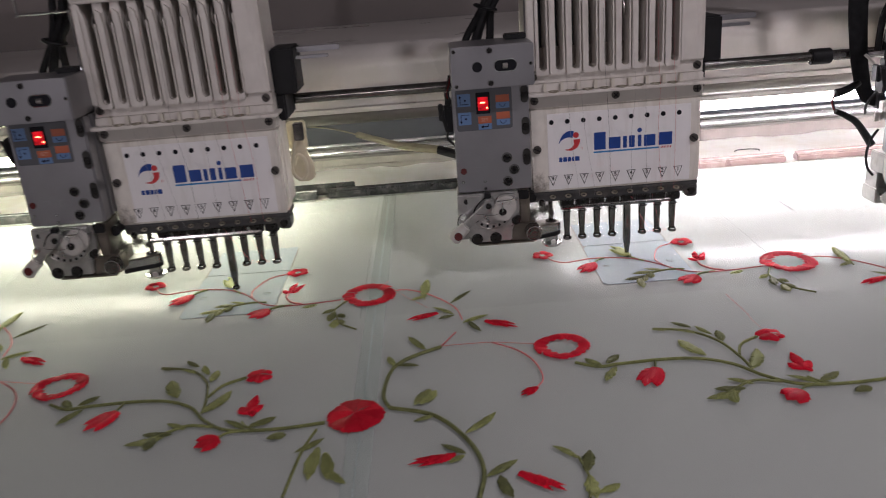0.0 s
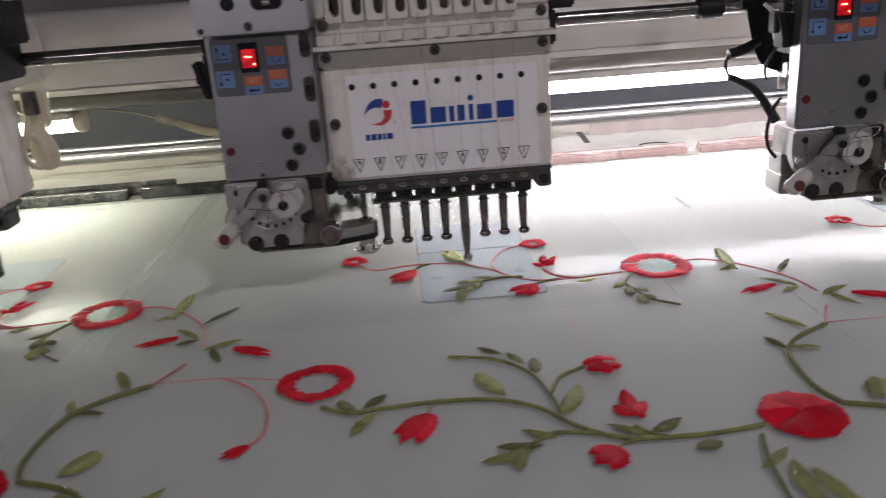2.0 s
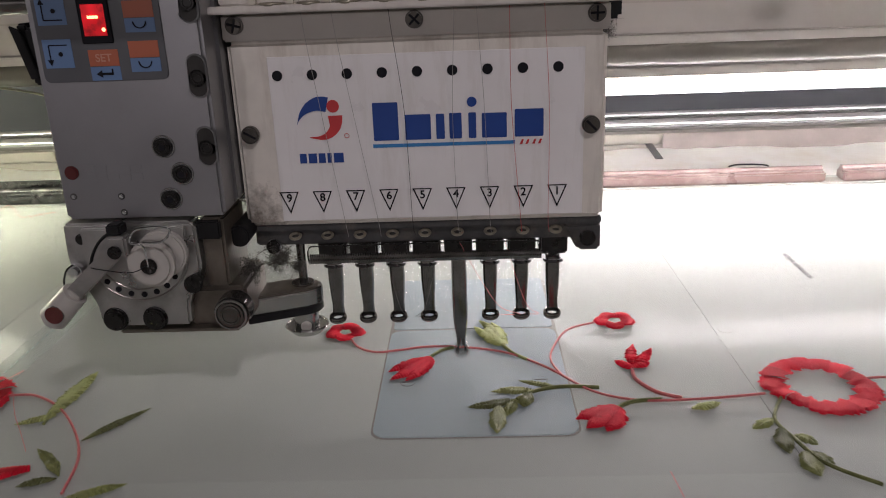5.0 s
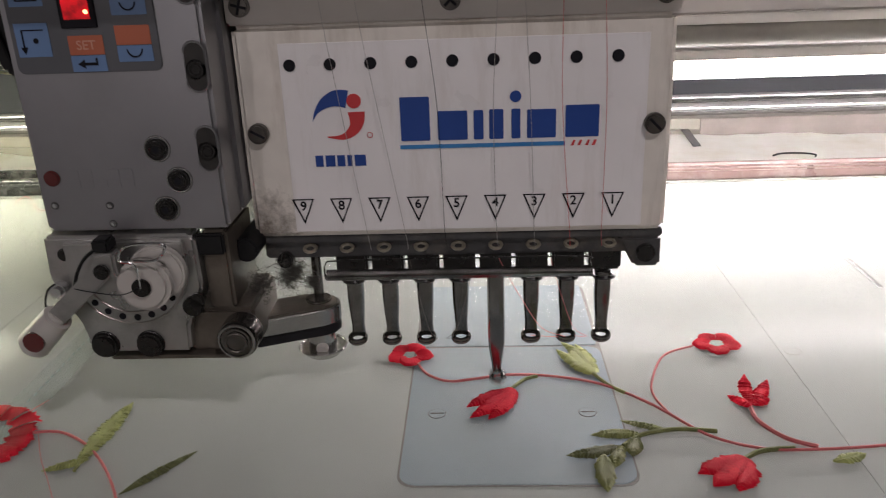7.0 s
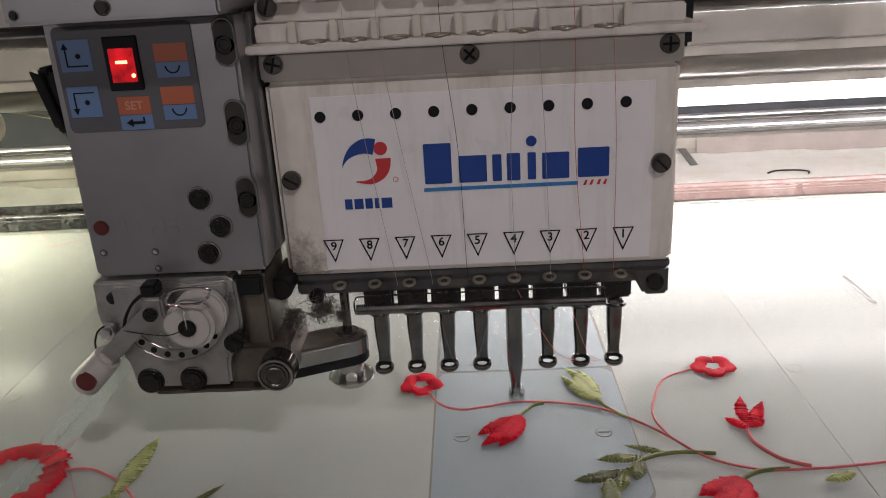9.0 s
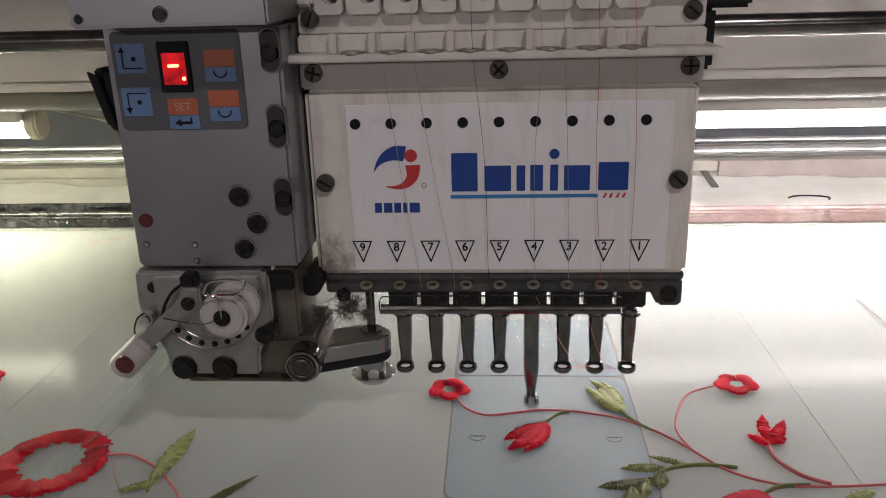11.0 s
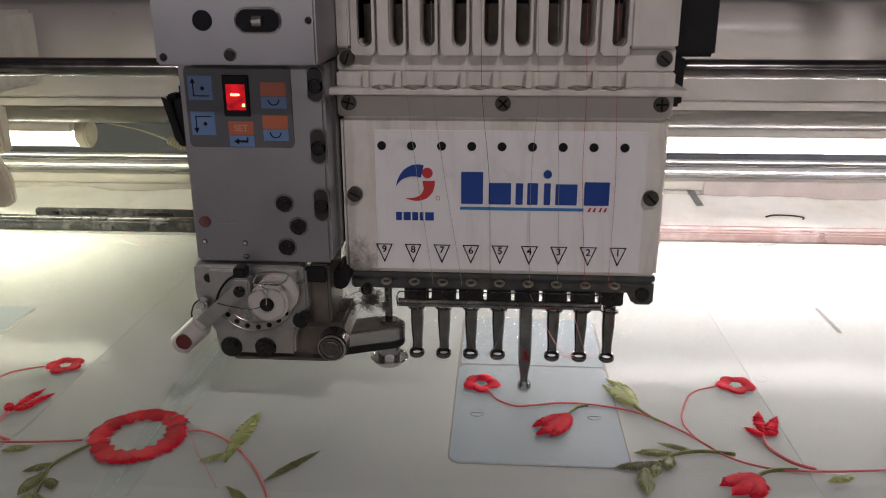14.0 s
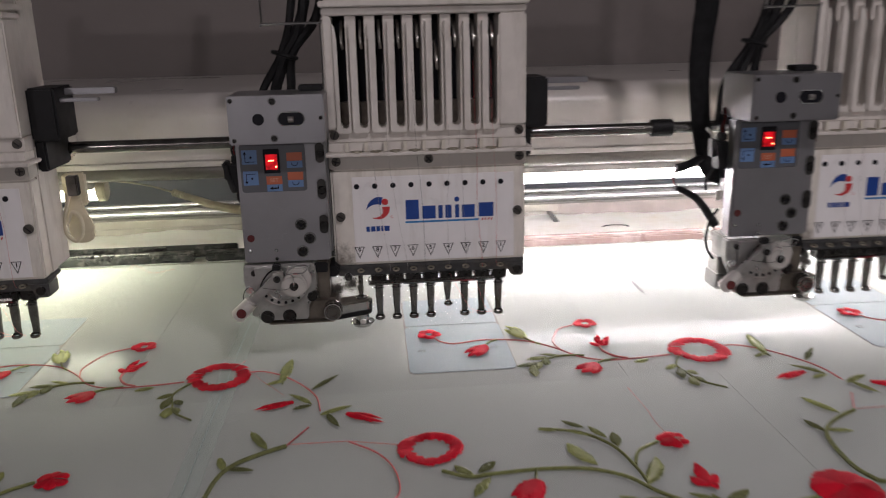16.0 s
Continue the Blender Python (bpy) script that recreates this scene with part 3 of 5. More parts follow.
def face_plate(h):
    plate = part("face_plate", box(-0.0975, 0.0975, 0.0005, 0.02, 0.8735, 0.9725, 0.0025, 3), PLATE, h, "cream enamelled face plate, smudged with grease")
    st = part("sticker", box(-0.077, 0.086, 0.0001, 0.0010, 0.8765, 0.9645, 0.0002, 1), STICKER, plate, "white printed sticker")
    Y = 0.0000
    # black discs proud of the plate stand for shade in the holes
    for x in NX:
        part("thread_hole", rod((x, 0.0012, 0.955), (x, -0.0003, 0.955), 0.0027, seg=18), INK_SHADE, plate)
    # the printed mark: a crescent and a dotted hook, then bars for the lettering
    cres = smooth_line([(-0.0470, 0.0, 0.9432), (-0.0505, 0.0, 0.9437), (-0.0547, 0.0, 0.9431), (-0.0595, 0.0, 0.9400), (-0.0628, 0.0, 0.9350), (-0.0645, 0.0, 0.9291)], 4)
    cres += smooth_line([(-0.0640, 0.0, 0.9302), (-0.0617, 0.0, 0.9332), (-0.0583, 0.0, 0.9353), (-0.0535, 0.0, 0.9364), (-0.0489, 0.0, 0.9356)], 4)
    part("blue_crescent", flat([(p[0], p[2]) for p in cres], Y), BLUE, plate)
    part("red_dot", flat(arc(-0.0449, 0.9385, 0.0033, 0, 342, 20), Y), REDP, plate)
    hook = smooth_line([(-0.0402, 0.0, 0.9336), (-0.0408, 0.0, 0.9292), (-0.0424, 0.0, 0.9256), (-0.0460, 0.0, 0.9224), (-0.0512, 0.0, 0.9209), (-0.0582, 0.0, 0.9222)], 4)
    hook += smooth_line([(-0.0580, 0.0, 0.9226), (-0.0535, 0.0, 0.9228), (-0.0499, 0.0, 0.9243), (-0.0474, 0.0, 0.9276), (-0.0474, 0.0, 0.9305), (-0.0479, 0.0, 0.9335)], 4)
    part("red_hook", flat([(p[0], p[2]) for p in hook], Y), REDP, plate)
    part("red_ring", ring_bm((-0.0386, -0.0002, 0.9228), (0, 1, 0), 0.0012, 0.00015, 16, 4), REDP, plate)
    for x, w in ((-0.0628, 0.0036), (-0.0577, 0.0044), (-0.0527, 0.0036), (-0.0487, 0.0022), (-0.0438, 0.0052)):
        part("print_bar", flat([(x - w / 2, 0.9085), (x + w / 2, 0.9085), (x + w / 2, 0.9137), (x - w / 2, 0.9137)], Y), BLUE, plate)
    # plain rounded blocks stand where the word is printed
    def block(x0, x1, z0, z1, r=0.0016):
        pts = []
        for cx, cz, a in ((x1 - r, z1 - r, 0), (x0 + r, z1 - r, 90), (x0 + r, z0 + r, 180), (x1 - r, z0 + r, 270)):
            pts += arc(cx, cz, r, a, a + 90, 5)
        part("print_block", flat(pts, Y), BLUE, plate)

    for x0, x1, z1, r in ((-0.0243, -0.0110, 0.9395, 0.0006), (-0.0075, 0.0060, 0.9328, 0.0006), (0.0088, 0.0132, 0.9328, 0.0006), (0.0158, 0.0222, 0.9330, 0.0006), (0.0258, 0.0298, 0.9330, 0.0006), (0.0328, 0.0458, 0.9325, 0.0006), (0.0500, 0.0650, 0.9340, 0.0006)):
        block(x0, x1, 0.9195, z1, r)
    part("blue_dot", flat(arc(0.0277, 0.9385, 0.0026, 0, 342, 16), Y), BLUE, plate)
    part("underline", flat([(-0.0250, 0.9158), (0.0500, 0.9158), (0.0500, 0.9176), (-0.0250, 0.9176)], Y), LBLUE, plate)
    for x in (0.0525, 0.0555, 0.0590, 0.0620):
        part("red_print_bar", flat([(x, 0.9155), (x + 0.0014, 0.9155), (x + 0.0022, 0.9180), (x + 0.0012, 0.9180)], Y), REDP, plate)
    for i, x in enumerate(NX):
        t = 0.00035
        tri = [(x - 0.0053, 0.8930), (x + 0.0053, 0.8930), (x, 0.8805)]
        inner = [(x - 0.0043, 0.8924), (x + 0.0043, 0.8924), (x, 0.8823)]
        bm = bmesh.new()
        o = [bm.verts.new((p, -t, q)) for p, q in tri]
        n = [bm.verts.new((p, -t, q)) for p, q in inner]
        for k in range(3):
            bm.faces.new((o[k], o[(k + 1) % 3], n[(k + 1) % 3], n[k]))
        part("printed_triangle", bm, INK_SHADE, plate)
        part("printed_number", text_bm(str(i + 1), 0.0062, x, -0.0003, 0.8893), INK_SHADE, plate)
    for x, z in ((-0.0895, 0.925), (0.0895, 0.925)):
        screw("plate_screw", x, 0.0, z, 0.0047, plate, SCREWM, 0.0035)
    return plate


def needle_case(h):
    body = part("needle_case", merge(box(-0.0955, 0.0955, 0.036, 0.075, 0.874, 1.20, 0.002), box(-0.0975, 0.0975, 0.0205, 0.036, 0.874, 1.008, 0.0015)), WHITE, h)
    # a black sheet behind the slots stands in for the shade inside
    part("dark_inside", box(-0.09, 0.09, 0.0345, 0.0358, 1.010, 1.122, 0), INK_SHADE, h, "black sheet for the shade inside the needle case")
    # the band and the shelf with its pegs
    band = part("band", box(-0.098, 0.098, -0.0022, 0.0203, 0.9728, 0.9865, 0.0012), BAND, h, "grey enamelled band")
    for x in (-0.091, 0.0, 0.091):
        screw("band_screw", x, -0.0022, 0.981, 0.0046, band, SCREWM, 0.002, cross=True)
    shelf = part("thread_shelf", merge(box(-0.1035, 0.1035, -0.0145, 0.0200, 0.9868, 0.9905, 0.0008), box(-0.0975, 0.0975, -0.0035, 0.0200, 0.9905, 0.9990, 0.0008)), WHITE, h)
    for i in range(9):
        x = -0.0795 + 0.0188 * i
        part("peg", box(x - 0.0018, x + 0.0018, -0.0085, -0.0038, 0.9906, 0.9999, 0.0004), CREAM, shelf)
        if i < 8:
            part("eyelet", ring_bm((x + 0.0094, -0.0085, 0.9908), (0, 0, 1), 0.0050, 0.0009), GROMMET, shelf)
    # the slotted front: plain foot, ribs between the slots, and a head band
    foot = part("slotted_front", box(-0.0975, 0.0975, 0.0010, 0.0340, 0.9992, 1.0120, 0.0006), WHITE, h)
    part("top_strip", box(-0.0975, 0.0975, -0.004, 0.034, 1.1186, 1.126, 0.0015), WHITE, foot)
    part("side_strip", box(0.0705, 0.0975, -0.004, 0.034, 1.0122, 1.1184, 0.0015), WHITE, foot)
    part("side_strip", box(-0.0975, -0.0885, -0.004, 0.034, 1.0122, 1.1184, 0.0015), WHITE, foot)
    for i in range(9):
        x = -0.0800 + 0.0181 * i
        if i < 8:
            part("rib", prism([(x + 0.0040, 1.0116), (x + 0.0141, 1.0116), (x + 0.0141, 1.1184), (x + 0.0040, 1.1184)], 0.0012, 0.0335, 0.0006), WHITE, foot)
        # the raised lip beside and under each slot
        left = x - 0.0106 if i else x - 0.0080
        lip = [(left + 0.002, 1.0082), (x + 0.0040, 1.0082), (x + 0.0058, 1.0100), (x + 0.0058, 1.0980), (x + 0.0042, 1.0980), (x + 0.0042, 1.0172)]
        lip += [(x + 0.0042 * math.cos(a), 1.0170 - 0.0040 * math.sin(a)) for a in np.linspace(0.05, math.pi - 0.05, 11)]
        lip += [(x - 0.0042, 1.0172), (x - 0.0042, 1.0950), (x - 0.0056, 1.1080), (left, 1.1120), (left, 1.0105)]
        part("slot_lip", prism(lip, -0.0045, 0.0013, 0.0007), WHITE, foot)
        # the round lower end of each slot, and the grubby sill inside it
        u = [(x - 0.0041, 1.0121), (x + 0.0041, 1.0121), (x + 0.0041, 1.0172)] + [(x + 0.0038 * math.cos(a), 1.0170 - 0.0038 * math.sin(a)) for a in np.linspace(0.05, math.pi - 0.05, 9)] + [(x - 0.0041, 1.0172)]
        part("slot_end", prism(u, 0.0014, 0.0330, 0), WHITE, foot)
        part("slot_sill", box(x - 0.0040, x + 0.0040, 0.020, 0.0340, 1.0125, 1.036, 0), SILL, foot)
        # a take-up lever in each slot
        z = 1.096 if i != 5 else 1.075
        part("take_up_lever", hose([(x, 0.030, z + 0.018), (x, 0.012, z + 0.012), (x, 0.003, z), (x + 0.001, 0.006, z - 0.008)], 0.0014, 6, 4), STEEL, foot)
    for x in (-0.0912, 0.0912):
        screw("case_screw", x, 0.0010, 1.0065, 0.0045, foot, SCREWM, 0.0025)
    top = part("case_top", merge(box(-0.0995, 0.0995, -0.010, 0.040, 1.1262, 1.1320, 0.0012), box(-0.0965, 0.0965, -0.004, 0.0355, 1.1322, 1.21, 0.002)), WHITE, h)
    part("green_label", box(-0.014, 0.014, -0.0045, -0.0038, 1.134, 1.150, 0), LABELGREEN, top)
    # dark slide block with its two bars on the side
    block = part("slide_block", merge(box(0.0978, 0.124, 0.018, 0.070, 1.006, 1.056, 0.002), box(0.0978, 0.108, 0.022, 0.085, 0.976, 1.0065, 0.002)), BLACK, h)
    part("slide_bar", box(0.1235, 0.172, 0.045, 0.056, 1.0475, 1.0535, 0.0008), ALU, block)
    part("slide_bar", box(0.1235, 0.160, 0.030, 0.039, 1.0415, 1.0450, 0.0008), ALU, block)
    # the arm that carries the case back to the beam
    part("head_arm", box(-0.055, 0.055, 0.0752, 0.2598, 0.958, 1.024, 0.004), WHITE, h)
    return body


def foot_bar(h):
    bar = part("foot_bar", merge(box(-0.0975, 0.0975, 0.0040, 0.040, 0.8690, 0.8734, 0.0008), box(-0.0955, 0.084, 0.0075, 0.040, 0.8600, 0.8692, 0.001),
                                 prism([(0.0765, 0.869), (0.0972, 0.869), (0.0972, 0.8535), (0.0845, 0.8535), (0.0822, 0.858)], 0.004, 0.03, 0.0015)), GREYBAR, h, "dark grey foot bar with lint")
    part("bolt", rod((0.0898, 0.006, 0.8612), (0.0898, 0.0015, 0.8612), 0.0045, seg=18, bevel=0.0006), BOLT, bar)
    part("bolt", rod((-0.0855, 0.01, 0.8600), (-0.0855, 0.004, 0.8600), 0.0040, seg=18, bevel=0.0006), BOLT, bar)
    for x in NX:
        part("grommet", ring_bm((x, 0.0045, 0.8662), (0, -0.35, 1), 0.0028, 0.0009, 16, 6), GROMMET, bar)
    sp = part("spring", rod((-0.0640, -0.002, 0.8545), (0.0640, -0.002, 0.8545), 0.0021, seg=10), DARKSTEEL, h)
    coil = []
    turns = 135
    for i in range(turns * 6 + 1):
        a = i / 6 * 2 * math.pi
        coil.append((-0.0640 + 0.128 * i / (turns * 6), -0.002 + 0.0025 * math.cos(a), 0.8545 + 0.0025 * math.sin(a)))
    part("coil", hose(coil, 0.00046, 4, 1), DARKSTEEL, sp)
    part("wire_guard", hose([(-0.0640, 0.004, 0.8500), (-0.0645, -0.003, 0.8530), (-0.0640, -0.003, 0.8610), (-0.055, -0.0025, 0.8622), (0.0, -0.002, 0.8622), (0.058, -0.0025, 0.8622), (0.0625, -0.003, 0.8600), (0.0635, -0.002, 0.852)], 0.00045, 6, 4), BOLT, bar)
    part("post", rod((-0.0735, 0.019, 0.861), (-0.0735, 0.019, 0.829), 0.0026, seg=12), DARKSTEEL, bar)
    part("lint_tuft", lint(-0.083, 0.006, 0.853, 0.012, 90), LINT, bar, "grey lint caught under the bar")
    part("lint_tuft", lint(-0.074, 0.010, 0.846, 0.006, 50), LINT, bar)
    grip = None
    for x in NX[:8]:
        if grip is None:
            grip = part("needle_clamp", box(-0.0080, 0.0080, 0.014, 0.030, 0.8480, 0.8602, 0.0012), BOLT, bar)
            grip.location.x = x
        else:
            again(grip, bar, pose(x, 0, 0))
    stub = None
    for i, x in enumerate(NX[:8]):
        if i == 3:
            continue
        if stub is None:
            stub = part("presser_foot", foot_bm(False), DARKSTEEL, h, "dark polished presser foot, raised")
            collar = part("collar", merge(rod((0, 0.019, 0.8395), (0, 0.019, 0.862), 0.0032, seg=14), ring_bm((0, 0.016, 0.8440), (0, 0.15, 1), 0.0050, 0.0010, 16, 6)), BOLT, stub)
            stub.location = (x, 0, 0)
            src = stub
        else:
            ob = again(src, h, pose(x, 0, 0))
            tagged(ob, "dark polished presser foot, raised")
            again(collar, ob, Matrix.Identity(4))
    live = part("working_presser_foot", foot_bm(True), DARKSTEEL, h, "dark presser foot at work on the cloth")
    part("needle", rod((0.0, 0.0165, 0.815), (0.0, 0.0165, 0.8085), 0.0005, 0.0002, seg=6), CHROME, live)
    live.location = (NX[3], 0, 0)
    return live


def lint(cx, cy, cz, size, n):
    """A loose tuft of fibres."""
    bms = []
    for _ in range(n * 4):
        p = Vector((cx, cy, cz)) + Vector([random.gauss(0, size * 0.24) for _ in range(3)])
        pts = [p]
        for _ in range(4):
            pts.append(pts[-1] + Vector([random.gauss(0, size * 0.13) for _ in range(3)]))
        bms.append(hose(pts, 0.00008, 3, 2))
    return merge(*bms)


def control_unit(h):
    plate = part("unit_plate", merge(box(-0.1830, -0.1000, -0.0270, -0.008, 0.8885, 1.0072, 0.0018), box(-0.1420, -0.0985, -0.0085, 0.040, 0.8900, 1.0072, 0.0018)), ALU, h, "grey brushed aluminium control unit")
    Y = -0.0272
    film = []
    for cx, cz, a in ((-0.1215, 1.0015, 0), (-0.1765, 1.0015, 90), (-0.1765, 0.9615, 180), (-0.1215, 0.9615, 270)):
        film += arc(cx, cz, 0.0030, a, a + 90, 6)
    key = part("keypad", prism(film, Y - 0.0005, Y + 0.0004, 0.0002), PANEL, plate, "grey keypad film with blue and orange keys")
    y2 = Y - 0.0006

    def quad(name, x0, x1, z0, z1, m, y=y2):
        return part(name, flat([(x0, z0), (x1, z0), (x1, z1), (x0, z1)], y, 0.0002), m, key)

    for z in (0.9855, 0.9655):
        quad("key", -0.1775, -0.1635, z, z + 0.0135, KEYBLUE)
        up = z < 0.98
        quad("key_mark", -0.1745, -0.1655, z + (0.0105 if up else 0.0020), z + (0.0110 if up else 0.0026), INK_SHADE, y2 - 0.0003)
        quad("key_mark", -0.1748, -0.1742, z + 0.0022, z + 0.0108, INK_SHADE, y2 - 0.0003)
        part("key_mark", flat(arc(-0.1692, z + 0.0065, 0.0011, 0, 330, 12), y2 - 0.0003, 0.0002), INK_SHADE, key)
        part("key_mark", flat([(-0.1760, z + (0.004 if up else 0.0095)), (-0.1730, z + (0.004 if up else 0.0095)), (-0.1745, z + (0.0012 if up else 0.0122))], y2 - 0.0003, 0.0002), INK_SHADE, key)
    for x0, z in ((-0.1360, 0.9810), (-0.1360, 0.9625), (-0.1560, 0.9590)):
        quad("key", x0, x0 + 0.0145, z + 0.0068, z + 0.0145, KEYORANGE)
        quad("key", x0, x0 + 0.0145, z, z + 0.0065, KEYBLUE)
    for z in (0.9840, 0.9655):
        pts = arc(-0.1288, z + 0.0020, 0.0034, 180, 360, 10) + arc(-0.1288, z + 0.0020, 0.0028, 360, 180, 10)
        part("key_mark", flat(pts, y2 - 0.0003, 0.0002), INK_SHADE, key)
    quad("key_mark", -0.1508, -0.1455, 0.9615, 0.9627, INK_SHADE, y2 - 0.0003)
    quad("key_mark", -0.1458, -0.1450, 0.9615, 0.9645, INK_SHADE, y2 - 0.0003)
    part("key_mark", flat([(-0.1535, 0.9621), (-0.1505, 0.9603), (-0.1505, 0.9639)], y2 - 0.0003, 0.0002), INK_SHADE, key)
    part("key_word", text_bm("SET", 0.0052, -0.1488, y2 - 0.0002, 0.9695), SETPRINT, key)
    disp = part("display", box(-0.1575, -0.1425, Y - 0.0016, Y, 0.9765, 0.9995, 0.0004, 1), INK_SHADE, plate, "black display window lit red")
    part("lit_window", box(-0.1555, -0.1446, Y - 0.0019, Y - 0.0016, 0.9800, 0.9945, 0), DISPLAY, disp)
    part("lit_segment", box(-0.1528, -0.1478, Y - 0.0022, Y - 0.0019, 0.9880, 0.9893, 0), SEGMENT, disp)
    part("lit_segment", rod((-0.1459, Y - 0.0019, 0.9828), (-0.1459, Y - 0.0022, 0.9828), 0.0009, seg=12), SEGMENT, disp)
    part("lamp_lens", rod((-0.1755, Y + 0.001, 0.9135), (-0.1755, Y - 0.0012, 0.9135), 0.0036, seg=18, bevel=0.0006), LENS, plate)
    for x, z in ((-0.1770, 0.9010), (-0.1523, 0.9005), (-0.1522, 0.8920)):
        pin = part("pin", rod((x, Y + 0.001, z), (x, Y - 0.0008, z), 0.0011, seg=12, bevel=0.0004), CHROME, plate)
        # a raised dark ring paints the shade of the pin's recess
        part("pin_recess", ring_bm((x, Y, z), (0, 1, 0), 0.0014, 0.0004, 14, 6), GREYBAR, pin)
    for x, z in ((-0.1268, 0.9255), (-0.1192, 0.9115), (-0.1268, 0.8985)):
        sb = part("socket_bolt", merge(rod((x, Y + 0.001, z), (x, Y - 0.0022, z), 0.0046, seg=20, bevel=0.0010), ring_bm((x, Y - 0.0022, z), (0, 1, 0), 0.0026, 0.0005, 16, 6)), BOLT, plate)
        part("counterbore", ring_bm((x, Y - 0.0001, z), (0, 1, 0), 0.0054, 0.0005, 22, 6), ARMSTEEL, sb)
        # a black hexagon paints the shade in the bolt's socket
        part("hex_recess", rod((x, Y - 0.0021, z), (x, Y - 0.0024, z), 0.0017, seg=6), INK_SHADE, sb)
    # flat dark pills on the plate stand for shade inside the slots
    for z, hh in ((0.9945, 0.0200), (0.9595, 0.0205), (0.9250, 0.0195)):
        sl = part("slot_recess", prism(pill(-0.1048, z, 0.0092, hh, 14), Y - 0.0006, Y + 0.0005, 0), RECESS, plate)
        part("slot_rim", merge(*[rod((a[0], Y - 0.0005, a[1]), (b[0], Y - 0.0005, b[1]), 0.0005, seg=5) for a, b in zip(pill(-0.1048, z, 0.0092, hh, 12), pill(-0.1048, z, 0.0092, hh, 12)[1:] + pill(-0.1048, z, 0.0092, hh, 12)[:1])]), ALU, sl)
        part("socket_bolt", merge(rod((-0.1048, Y, z - 0.001), (-0.1048, Y - 0.0016, z - 0.001), 0.0042, seg=16, bevel=0.0008), ring_bm((-0.1048, Y - 0.0016, z - 0.001), (0, 1, 0), 0.0022, 0.0004, 12, 6)), BOLT, sl)
    part("worn_print", merge(*[flat([(-0.168 + 0.006 * i, 0.909 + 0.0045 * j), (-0.1635 + 0.006 * i, 0.909 + 0.0045 * j), (-0.1635 + 0.006 * i, 0.9125 + 0.0045 * j), (-0.168 + 0.006 * i, 0.9125 + 0.0045 * j)], Y + 0.0001, 0.0002) for i in range(5) for j in range(2) if (i, j) != (2, 1)]), ALU, plate)
    # the bracket above
    br = part("bracket", merge(box(-0.1825, -0.0965, -0.0555, 0.012, 1.0075, 1.0510, 0.0012)), ALU, h, "silver aluminium bracket with bolts")
    # black shapes on the bracket's face paint the shade of its openings
    part("round_hole", merge(rod((-0.1555, -0.0548, 1.0300), (-0.1555, -0.0560, 1.0300), 0.0046, seg=20), ring_bm((-0.1555, -0.0556, 1.03), (0, 1, 0), 0.0048, 0.0005)), INK_SHADE, br)
    wp = [(x, z) for x, z in [(-0.1330 + 0.0050 * math.cos(a) - 0.000, 1.0300 + 0.0060 * math.sin(a)) for a in np.linspace(math.pi / 2, 3 * math.pi / 2, 8)] + [(-0.1195 + 0.0050 * math.cos(a), 1.0300 + 0.0060 * math.sin(a)) for a in np.linspace(-math.pi / 2, math.pi / 2, 8)]]
    win = part("window", prism(wp, -0.0560, -0.0548, 0), INK_SHADE, br)
    part("window_rim", merge(*[rod((a[0], -0.0560, a[1]), (b[0], -0.0560, b[1]), 0.0006, seg=5) for a, b in zip(wp, wp[1:] + wp[:1])]), CHROME, win)
    part("spring_end", merge(rod((-0.129, -0.0562, 1.0296), (-0.124, -0.0562, 1.0296), 0.0028, seg=10)), STEEL, win)
    for x, z, r in ((-0.1423, 1.0458, 0.0026), (-0.1423, 1.0128, 0.0026), (-0.1790, 1.0470, 0.0016), (-0.1780, 1.0115, 0.0016), (-0.1000, 1.030, 0.0014)):
        bb = part("bolt", rod((x, -0.0550, z), (x, -0.0565, z), r, seg=14, bevel=0.0004), BOLT, br)
        part("bolt_rim", ring_bm((x, -0.0556, z), (0, 1, 0), r * 1.22, 0.00035, 18, 6), CHROME, bb)
    part("top_block", box(-0.122, -0.099, -0.015, 0.004, 1.0512, 1.0565, 0.001), BLACK, br)
    # bent wire frame above the bracket
    part("wire_frame", hose([(-0.0985, -0.005, 1.052), (-0.0985, -0.005, 1.110), (-0.1005, -0.005, 1.1125), (-0.150, -0.005, 1.1125), (-0.152, -0.005, 1.115), (-0.152, -0.005, 1.17)], 0.0012, 8, 4), CHROME, br)
    return plate


